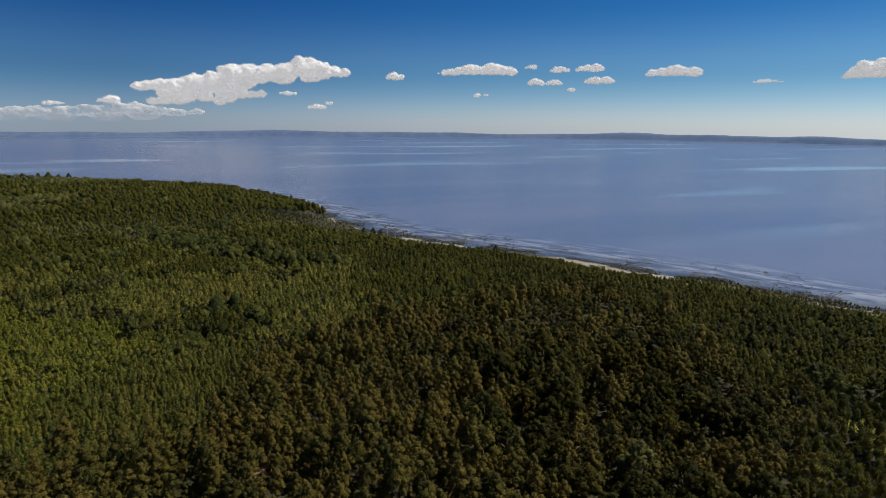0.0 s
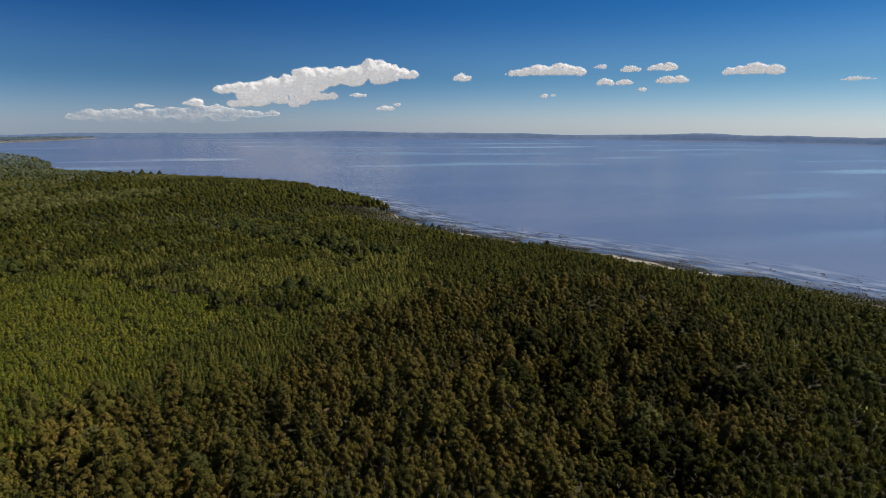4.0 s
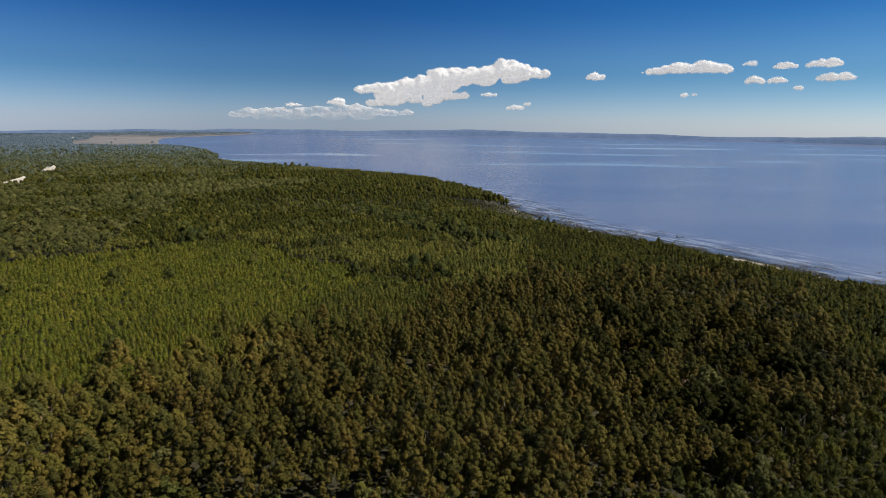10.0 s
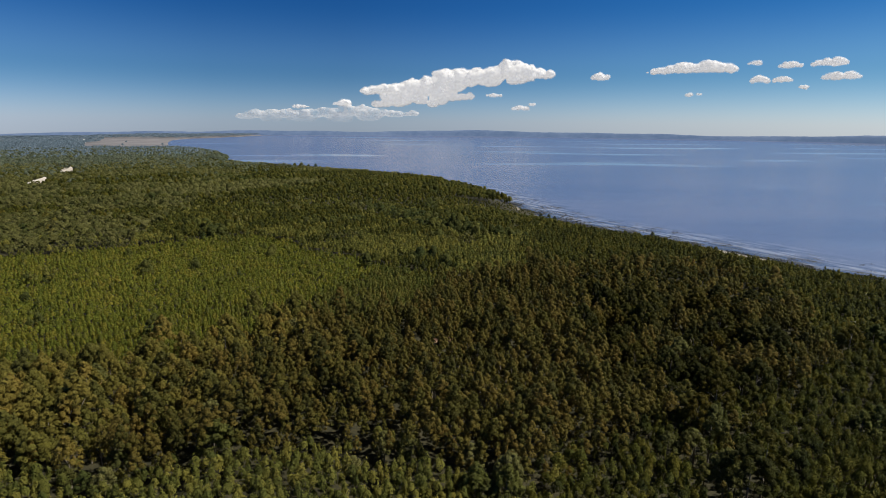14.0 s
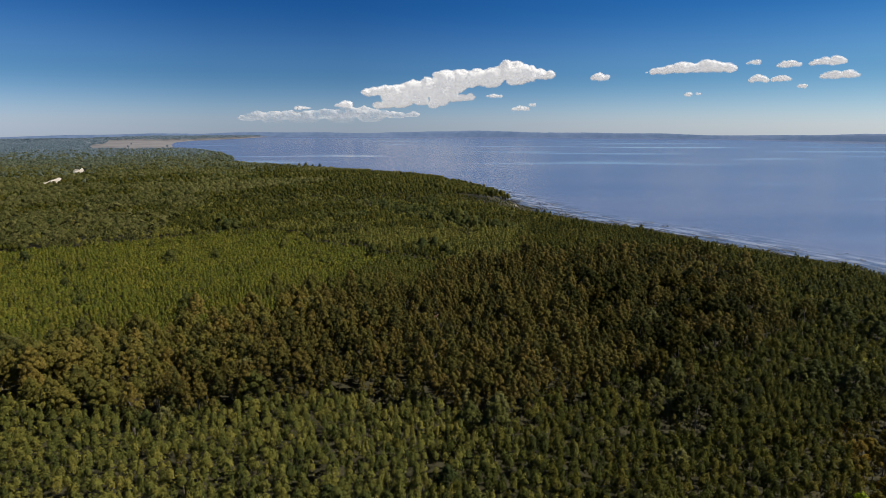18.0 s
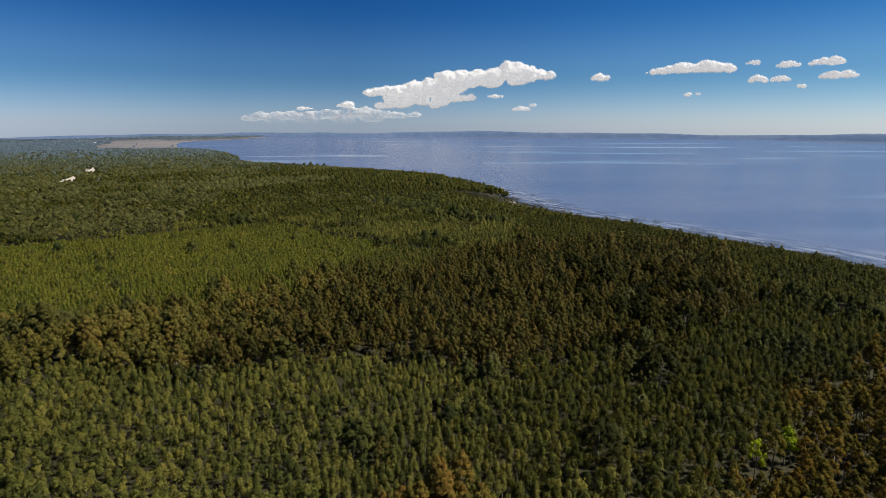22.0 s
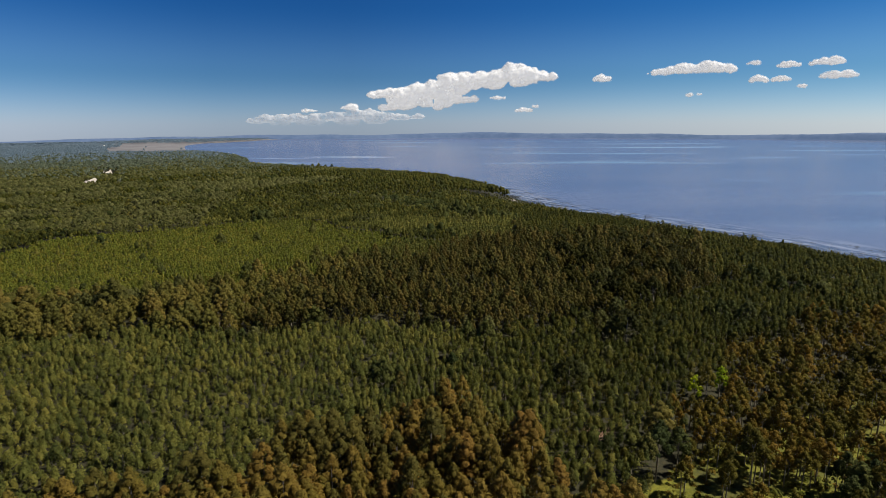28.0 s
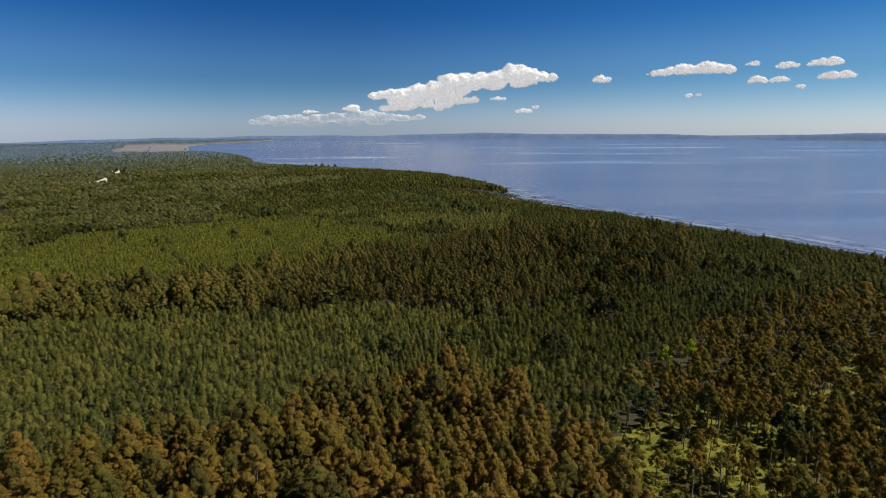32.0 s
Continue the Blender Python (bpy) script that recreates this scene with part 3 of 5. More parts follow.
def build_clouds():
    cloud("cumulus_cloud", "large white heaped cloud with a domed top and flat base",
          [(6.56, 4.64, 1.17), (8.09, 4.40, 0.90), (9.85, 4.37, 0.54), (5.03, 4.35, 0.95), (3.24, 4.14, 0.90), (1.56, 4.14, 0.85), (0.36, 4.03, 0.95), (-1.32, 3.45, 0.81),
           (-3.0, 3.22, 0.77), (-4.45, 2.85, 0.81), (-5.65, 2.91, 0.63), (-6.5, 2.8, 0.55), (-7.2, 2.73, 0.50), (9.1, 4.35, 0.62), (2.0, 3.55, 0.72), (4.5, 3.65, 0.72), (7.0, 3.9, 0.8),
           (-0.6, 3.0, 0.7), (-2.2, 2.6, 0.75), (-3.6, 2.3, 0.75), (0.9, 3.1, 0.6), (-0.6, 2.3, 0.55), (-2.2, 1.9, 0.6), (-4.0, 1.75, 0.7), (-5.2, 1.7, 0.6), (-1.0, 1.65, 0.4), (-6.2, 1.5, 0.5),
           (0.2, 2.2, 0.42), (0.95, 2.26, 0.38), (1.75, 2.32, 0.36), (2.54, 2.36, 0.37), (-0.2, 1.75, 0.3)])
    cloud("cloud_bank", "long thin pale cloud bank fading into haze",
          [(-17.57, 0.42, 0.72), (-16.0, 0.50, 0.7), (-14.41, 0.52, 0.72), (-12.57, 0.55, 0.75), (-10.93, 0.68, 0.8), (-9.27, 0.80, 0.85), (-7.6, 0.85, 0.8), (-6.17, 0.74, 0.7),
           (-16.03, 0.02, 0.62), (-13.06, 0.02, 0.65), (-9.77, 0.15, 0.7), (-7.14, 0.27, 0.65), (-18.6, 0.30, 0.5), (-4.6, 0.60, 0.6), (-3.0, 0.70, 0.5)], VEIL, wide=1.7, rough=0.25, far=4600.0)
    for az, el, w, h, n, tilt in [(-13.3, 1.35, 1.8, 0.42, 3, 0), (-9.6, 1.75, 1.8, 0.8, 3, 0.2), (14.54, 4.21, 1.7, 0.75, 3, 0), (4.82, 2.56, 1.8, 0.45, 3, 0), (7.36, 1.39, 1.9, 0.55, 3, 0), (8.49, 1.73, 0.6, 0.3, 2, 0),
                                  (22.1, 4.85, 8.2, 1.15, 7, 0.42), (27.14, 5.1, 1.3, 0.55, 3, 0.2), (29.76, 4.87, 2.0, 0.62, 4, 0.2), (32.4, 4.98, 3.0, 0.75, 5, 0.3),
                                  (27.69, 3.75, 1.7, 0.7, 3, -0.2), (29.38, 3.72, 1.8, 0.62, 3, 0), (33.36, 3.89, 3.0, 0.75, 5, 0), (30.85, 3.09, 0.9, 0.3, 2, 0), (22.3, 2.57, 0.7, 0.3, 2, 0), (23.1, 2.62, 0.6, 0.3, 2, 0), (39.6, 4.6, 5.2, 1.1, 6, 0.2),
                                  (46.97, 3.61, 2.7, 0.5, 5, 0), (54.6, 4.4, 6.2, 1.9, 7, 0.5)]:
        big = w > 2.2
        tagged(cloud("small_cloud", "flat-based white fair-weather cloud" if big else "small torn scrap of white cloud", strip(az, el, w, h, n, az, tilt), sub=2, rough=0.22,
                     far=4850.0 if az > 36 else 4840.0 if az > 20 else 4590.0 if el < 3.3 else 4780.0), group="fair-weather clouds")


# ---- trees ----
def unit(v):
    return v / np.maximum(np.linalg.norm(v, axis=-1, keepdims=True), 1e-9)


def leaf_faces(rng, at, normal, size, corners, stand=0.0):
    """Loose leaf clumps: triangles or four-cornered flakes at the points, turned out of the crown."""
    n = len(at)
    nrm = unit(normal + rng.normal(0, 0.28, (n, 3)) + np.array([0, 0, 0.30 - stand]))
    side = unit(np.cross(nrm, rng.normal(0, 1, (n, 3))))
    up = np.cross(nrm, side)
    s = (size * rng.uniform(0.7, 1.3, n))[:, None]
    if corners == 3:
        co = [at + s * 0.62 * side, at - s * 0.35 * side + s * 0.55 * up, at - s * 0.3 * side - s * 0.55 * up]
    else:
        co = [at + s * 0.62 * side, at + s * 0.38 * up + nrm * s * 0.10, at - s * 0.62 * side, at - s * 0.38 * up + nrm * s * 0.10]
    return np.stack(co, 1).reshape(-1, 3)


def lobe_set(rng, height, base, radius, lobes, full=1.0):
    """Middles and radii of the rounded lobes that a crown is heaped up of."""
    cs, rs = [], []
    for i in range(lobes):
        u = (i + 0.6) / lobes
        z = base + (height - base) * (0.12 + 0.80 * u)
        lr = min(radius * rng.uniform(0.34, 0.50), rng.uniform(0.7, 1.05)) * (1.12 - 0.4 * abs(u - 0.45))
        if full > 1:
            lr = radius * rng.uniform(0.50, 0.66)
        spread = max(radius * max(1.0 - (max(u - 0.1, 0) / 0.9) ** 2, 0) ** 0.7 - lr * 0.7, 0.05)
        a = i * 2.4 + rng.uniform(-0.5, 0.5)
        cs.append((spread * math.cos(a), spread * math.sin(a), min(z, height - lr * 0.95)))
        rs.append(lr)
    return np.array(cs), np.array(rs)


def lobed_points(rng, n, cs, rs):
    """Points and outward ways on the lobes, where no other lobe covers them."""
    k = rng.choice(len(rs), n * 5, p=rs ** 2 / (rs ** 2).sum())
    d = unit(rng.normal(0, 1, (n * 5, 3)) + np.array([0, 0, 0.55]))
    p = cs[k] + d * rs[k][:, None] * rng.uniform(0.90, 1.06, n * 5)[:, None] * np.array([1, 1, 1.2])
    deep = (np.linalg.norm((p[:, None] - cs[None]) / (rs[None, :, None] * np.array([1, 1, 1.2])), axis=2) < 0.86).any(1)
    p, d = p[~deep][:n], d[~deep][:n]
    return p, d


def conifer_points(rng, n, height, base, radius):
    """Points along upswept branches in whorls, with a leader on top."""
    u = rng.uniform(0, 1, n) ** 0.85
    ring = np.round(u * 9) / 9 + rng.normal(0, 0.018, n)
    r0 = radius * np.clip(1.04 - ring, 0.03, 1) ** 0.42 * np.clip(0.55 + ring * 2.2, 0, 1)
    arm = np.floor(rng.uniform(0, 6, n)) + ring * 9 * 0.37
    a = arm * (2 * np.pi / 6) + rng.normal(0, 0.22, n)
    out = rng.uniform(0.35, 1.08, n) ** 0.7
    p = np.stack([np.cos(a) * r0 * out, np.sin(a) * r0 * out, base + (height - base) * ring + 0.30 * r0 * out * out + 0.1], 1)
    d = unit(np.stack([np.cos(a), np.sin(a), 0.75 + 0 * a], 1))
    return p, d


def ball(fine):
    """A twenty-faced ball, or one of eighty faces, of radius one."""
    g = (1 + 5 ** 0.5) / 2
    v = unit(np.array([(-1, g, 0), (1, g, 0), (-1, -g, 0), (1, -g, 0), (0, -1, g), (0, 1, g), (0, -1, -g), (0, 1, -g), (g, 0, -1), (g, 0, 1), (-g, 0, -1), (-g, 0, 1)], float))
    f = np.array([(0, 11, 5), (0, 5, 1), (0, 1, 7), (0, 7, 10), (0, 10, 11), (1, 5, 9), (5, 11, 4), (11, 10, 2), (10, 7, 6), (7, 1, 8),
                  (3, 9, 4), (3, 4, 2), (3, 2, 6), (3, 6, 8), (3, 8, 9), (4, 9, 5), (2, 4, 11), (6, 2, 10), (8, 6, 7), (9, 8, 1)])
    if not fine:
        return v, f
    v, mid, out = list(v), {}, []
    for t in f:
        m = []
        for a, c in ((t[0], t[1]), (t[1], t[2]), (t[2], t[0])):
            key = (min(a, c), max(a, c))
            if key not in mid:
                mid[key] = len(v)
                v.append(unit(v[a] + v[c]))
            m.append(mid[key])
        out += [(t[0], m[0], m[2]), (t[1], m[1], m[0]), (t[2], m[2], m[1]), tuple(m)]
    return np.array(v), np.array(out)


BALLS = {0: ball(False), 1: ball(True)}


def dome(rng, centre, size, fine=0, jitter=0.14, foot=-0.45, taper=0.0):
    """A rough rounded leaf mass, open below; taper narrows it to the top."""
    v, f = BALLS[fine]
    c, s = math.cos(rng.uniform(0, 6)), math.sin(rng.uniform(0, 6))
    v = np.stack([v[:, 0] * c - v[:, 1] * s, v[:, 0] * s + v[:, 1] * c, v[:, 2]], 1)
    v = unit(v)
    f = f[v[f].mean(1)[:, 2] > foot]
    used = np.unique(f)
    f = np.searchsorted(used, f)
    v = v[used] * (1 + rng.normal(0, jitter, (len(used), 1)))
    v[:, :2] *= (1 - taper * np.clip(v[:, 2:] * 0.5 + 0.5, 0, 1))
    return v * np.asarray(size) + np.asarray(centre), f


SHAPES = {  # height, foot of the crown, crown radius, lobes (none: a conifer)
    "euc": (16.4, 8.4, 3.0, 24), "brun": (16.0, 10.4, 1.6, 11), "tall": (17.2, 8.2, 2.5, 20), "gum": (18.4, 9.0, 4.6, 42), "grey": (14.6, 7.0, 3.5, 26),
    "dark": (13.2, 5.5, 3.0, 20), "olive": (10.8, 5.2, 1.95, 10), "misty": (14.0, 6.0, 3.0, 8), "faint": (14.0, 6.0, 3.0, 8), "lime": (12.0, 3.5, 2.8, 14), "pale": (11.5, 3.0, 3.2, 18),
    "pine": (11.8, 7.9, 1.25, 0), "deep": (12.0, 7.7, 1.4, 0), "mid": (9.4, 5.8, 1.1, 0), "young": (8.2, 5.0, 1.0, 0),
}
CONIFERS = ("pine", "deep", "mid", "young")
DETAIL = {0: (170, 0.56, 4), 1: (58, 0.58, 3), 2: (0, 1.0, 3), 3: (0, 1.0, 3)}


def crown_arrays(kind, level, seed):
    """Corners, faces, which of them are closed leaf masses, and leaf normals, of one crown at the foot (0, 0, 0)."""
    rng = np.random.default_rng(seed * 31 + level * 7 + len(kind))
    height, base, radius, lobes = SHAPES[kind]
    n, size, corners = DETAIL[level]
    n = int(n * min(max(radius / 2.2, 0.8), 1.9))
    mass = []
    mid, half = (height + base) / 2, (height - base) / 2
    if kind in CONIFERS:
        if level == 3:
            mass.append(dome(rng, (0, 0, mid), (radius * 1.3, radius * 1.3, half), 0, 0.12, -0.3, 0.42))
        elif level == 2:
            mass.append(dome(rng, (0, 0, mid - 0.25 * half), (radius * 1.15, radius * 1.15, half * 0.75), 0, 0.2, -0.1, 0.30))
            mass.append(dome(rng, (rng.normal(0, 0.12) * radius, rng.normal(0, 0.12) * radius, mid + 0.35 * half), (radius * 0.62, radius * 0.62, half * 0.66), 0, 0.2, 0.0, 0.35))
        else:
            mass.append(dome(rng, (0, 0, mid), (radius * 0.84, radius * 0.84, half * 0.94), 0, 0.16, -0.2, 0.42))
        n = int(n * 0.8)
        p, d = conifer_points(rng, max(n, 1), height, base, radius)
    else:
        if level == 3:
            cs, rs = lobe_set(rng, height, base, radius, 3, 2.0)
            for c, q in zip(cs, rs):
                mass.append(dome(rng, c, (q, q, q * 1.1), 0, 0.18, 0.0))
        else:
            cs, rs = lobe_set(rng, height, base, radius, lobes if level < 2 else min(lobes, 4 if radius < 2 else 9), 1.0 if level < 2 or radius > 3 else 2.0)
            grow = 0.90 if level < 2 else 1.0
            for c, q in zip(cs, rs):
                mass.append(dome(rng, c, (q * grow, q * grow, q * grow * 1.15), 0, 0.14, -0.1))
        p, d = lobed_points(rng, max(n, 1), cs, rs)
    verts, faces = np.zeros((0, 3)), np.zeros((0, 3), int)
    if n:
        verts = leaf_faces(rng, p, d, size * (0.85 if kind in CONIFERS else min(radius / 2.3, 1.3)), corners, 0.1 if kind in CONIFERS else 0.0)
        faces = np.arange(len(verts)).reshape(-1, corners)
        if corners == 4:
            faces = np.concatenate((faces[:, [0, 1, 2]], faces[:, [0, 2, 3]]))
    inner = [np.zeros(len(faces), int)]
    lean = [np.repeat(unit(d + np.array([0, 0, 0.15])), corners, axis=0) if n else np.zeros((0, 3))]
    vs, fs, base_n = [verts], [faces], len(verts)
    for v, f in mass:
        vs.append(v)
        fs.append(f + base_n)
        inner.append(np.ones(len(f), int))
        lean.append(np.zeros((len(v), 3)))
        base_n += len(v)
    return np.concatenate(vs), np.concatenate(fs), np.concatenate(inner), np.concatenate(lean)


def tube(points, radii, sides=5):
    """A tapered limb along points."""
    v, f = [], []
    for (p, r) in zip(points, radii):
        for k in range(sides):
            a = 2 * math.pi * k / sides
            v.append((p[0] + r * math.cos(a), p[1] + r * math.sin(a), p[2]))
    for i in range(len(points) - 1):
        for k in range(sides):
            a, b = i * sides + k, i * sides + (k + 1) % sides
            f += [(a, b, b + sides), (a, b + sides, a + sides)]
    return np.array(v), np.array(f)


def trunk_arrays(kind, seed, limbs=4, sides=5):
    rng = np.random.default_rng(seed + 77)
    height, base, radius, lobes = SHAPES[kind]
    r = 0.012 * height + 0.04
    bend = rng.normal(0, 0.12, 2)
    pts = [(0, 0, -0.4), (bend[0], bend[1], height * 0.35), (bend[0] * 1.8, bend[1] * 1.4, height * 0.7), (bend[0] * 2, bend[1] * 2, height * 0.84)]
    v, f = tube(pts, [r, r * 0.75, r * 0.45, r * 0.12], sides)
    for i in range(limbs):
        a = i * 2.4 + rng.uniform(0, 1)
        z = base + (height - base) * rng.uniform(0.0, 0.5)
        reach = radius * 0.75
        lv, lf = tube([(bend[0], bend[1], z), (math.cos(a) * reach * 0.5, math.sin(a) * reach * 0.5, z + height * 0.09), (math.cos(a) * reach, math.sin(a) * reach, z + height * 0.14)], [r * 0.42, r * 0.3, r * 0.1], 4)
        f = np.concatenate((f, lf + len(v)))
        v = np.concatenate((v, lv))
    return v, f


LABELS = {
    "euc": ("eucalyptus_tree", "tall eucalyptus with olive-brown heaped crown and pale trunk", "eucalyptus plantation"),
    "tall": ("tall_eucalyptus", "tall feathery eucalyptus with an orange-olive crown and pale trunk", "tall eucalyptus stand"),
    "mid": ("half_grown_pine", "half-grown mid-green pine in a dense stand", "half-grown pine stand"),
    "brun": ("brown_eucalyptus", "tall eucalyptus with a dark reddish-brown crown", "brown eucalyptus stand"),
    "gum": ("gum_tree", "large dark eucalyptus with a deep many-lobed crown", "large eucalypts near the shore"),
    "grey": ("broad_tree", "broad grey-green tree with a domed crown", "broad trees in the wood"),
    "dark": ("dark_tree", "dark green dense tree standing above its neighbours", "dark trees in the wood"),
    # far trees that carry the haze in their leaf colour
    "misty": ("haze_tinted_tree", "distant blue-green eucalyptus", "far woods"),
    "faint": ("haze_tinted_tree", "distant hazy blue wood", "far woods"),
    "olive": ("woodland_tree", "thin olive-brown tree in the open grassy wood", "open wood"),
    "pale": ("pale_tree", "pale yellow-green bushy tree in a small gap", "bright trees"),
    "lime": ("lime_green_tree", "bright lime-green tree among dark pines", "bright trees"),
    "pine": ("pine_tree", "slender green plantation pine in a dense row", "pine plantation"),
    "deep": ("dark_pine", "dark green pine with a rounded pointed crown", "pines near the shore"),
    "young": ("young_pine", "short yellow-green young pine in a dense stand", "young pine stand"),
}
OWN = {}


def own_tree(kind, variant, x, y, z, turn, scale, label=""):
    """A tree of its own: an empty at its foot, with trunk and crown."""
    name, text, group = LABELS[kind]
    if (kind, variant) not in OWN:
        v, f, inner, lean = crown_arrays(kind, 0, variant + 1)
        crown = mesh_from("crown", v, f.ravel(), np.full(len(f), 3), [LEAF_OWN[kind], LEAF_OWN_INNER[kind]], inner, smooth=True, normals=lean)
        v, f = trunk_arrays(kind, variant)
        trunk = mesh_from("trunk", v, f.ravel(), np.full(len(f), 3), [BARK_PALE if kind in ("euc", "brun", "tall", "gum", "grey", "olive") else BARK], smooth=True)
        OWN[kind, variant] = (trunk, crown)
    root = tagged(new(name), label or text, "tree", group)
    root.matrix_world = pose(x, y, z, 0, 0, turn) @ Matrix.Diagonal((scale, scale, scale, 1))
    for part_name, me in zip(("trunk", "crown"), OWN[kind, variant]):
        new(part_name, me).parent = root
    return root


def stunt(kind, x, y, z):
    """Trees by the near shore are kept low so that the waterline fits the camera's view."""
    d = shore_off(x, y)
    cap = (4.5 + 0.13 * (d - 46)) / SHAPES[kind][0]
    return np.clip(cap, np.interp(y, (440, 540, 640, 740), (0.4, 0.5, 0.55, 0.8)), 1.0)


def heave(kind, x, y):
    """Drifts of taller and lower crowns across a stand: gentle in the plantations, strong in the mixed woods."""
    lift = 0.05 if kind in CONIFERS else 0.13
    return 1 + lift * waves(x, y, 7, 1.5) + lift * 0.8 * waves(x, y, 19, 5.5)


def wood(name, label, kind, level, x, y, z, seed):
    """Many trees of a kind in one mesh."""
    if not len(x):
        return
    rng = np.random.default_rng(seed)
    variants = 6
    pick = rng.integers(0, variants, len(x))
    turn, scale = rng.uniform(0, 6.283, len(x)), np.clip(rng.normal(1.0, 0.19, len(x)), 0.62, 1.6)
    if kind in CONIFERS:
        scale = np.clip(rng.normal(1.0, 0.10, len(x)), 0.75, 1.3)
    if kind == "grey":
        scale = scale * np.where(y > 250, 0.84, 1.0)
    if kind == "gum":
        scale = np.clip(scale, 0.7, 1.15)
    scale = scale * stunt(kind, x, y, z) * heave(kind, x, y)
    tint = rng.uniform(0, 1, len(x))
    vs, fs, ix, tn, nr, base = [], [], [], [], [], 0
    for k in range(variants):
        m = np.nonzero(pick == k)[0]
        if not len(m):
            continue
        v, f, inner, lean = crown_arrays(kind, level, k + 11)
        if level <= 1 and kind in ("tall", "olive", "gum"):
            tv, tf = trunk_arrays(kind, k, 0, 3)
            f, inner = np.concatenate((f, tf + len(v))), np.concatenate((inner, np.full(len(tf), 2)))
            v, lean = np.concatenate((v, tv)), np.concatenate((lean, np.zeros((len(tv), 3))))
        c, s, sc = np.cos(turn[m])[:, None], np.sin(turn[m])[:, None], scale[m][:, None]
        wide = sc * rng.uniform(0.85, 1.25, (len(m), 1))
        px = (v[None, :, 0] * c - v[None, :, 1] * s) * wide + x[m][:, None]
        py = (v[None, :, 0] * s + v[None, :, 1] * c) * wide + y[m][:, None]
        pz = v[None, :, 2] * sc + z[m][:, None]
        vs.append(np.stack([px, py, pz], 2).reshape(-1, 3))
        nr.append(np.stack([lean[None, :, 0] * c - lean[None, :, 1] * s, lean[None, :, 0] * s + lean[None, :, 1] * c, lean[None, :, 2] + 0 * c], 2).reshape(-1, 3))
        fs.append((f[None] + (base + np.arange(len(m)) * len(v))[:, None, None]).reshape(-1, 3))
        ix.append(np.tile(inner, len(m)))
        tn.append(np.repeat(tint[m], len(f)))
        base += len(m) * len(v)
    f = np.concatenate(fs)
    me = mesh_from(name, np.concatenate(vs), f.ravel(), np.full(len(f), 3), [LEAF[kind] if level < 3 else LEAF_FAR[kind], LEAF_LOBE[kind] if level == 1 else LEAF_FAR[kind], BARK_PALE if kind in ("euc", "brun", "tall", "gum", "grey", "olive") else BARK], np.concatenate(ix), smooth=True, normals=np.concatenate(nr) if level < 2 else None)
    set_values(me, "tint", np.concatenate(tn), "FACE")
    tagged(new(name, me), label, "trees", kind="stuff")


def lattice(x0, x1, y0, y1, step, jitter, turn, rng):
    """Planting places in slightly wandering rows."""
    cx, cy, half = (x0 + x1) / 2, (y0 + y1) / 2, max(x1 - x0, y1 - y0) * 0.75
    g = np.arange(-half, half, step)
    u, v = [a.ravel() for a in np.meshgrid(g, g)]
    u, v = u + rng.uniform(-jitter, jitter, len(u)) * step, v + rng.uniform(-jitter, jitter, len(v)) * step
    c, s = math.cos(turn), math.sin(turn)
    x, y = cx + u * c - v * s, cy + u * s + v * c
    m = (x > x0) & (x < x1) & (y > y0) & (y < y1)
    return x[m], y[m]


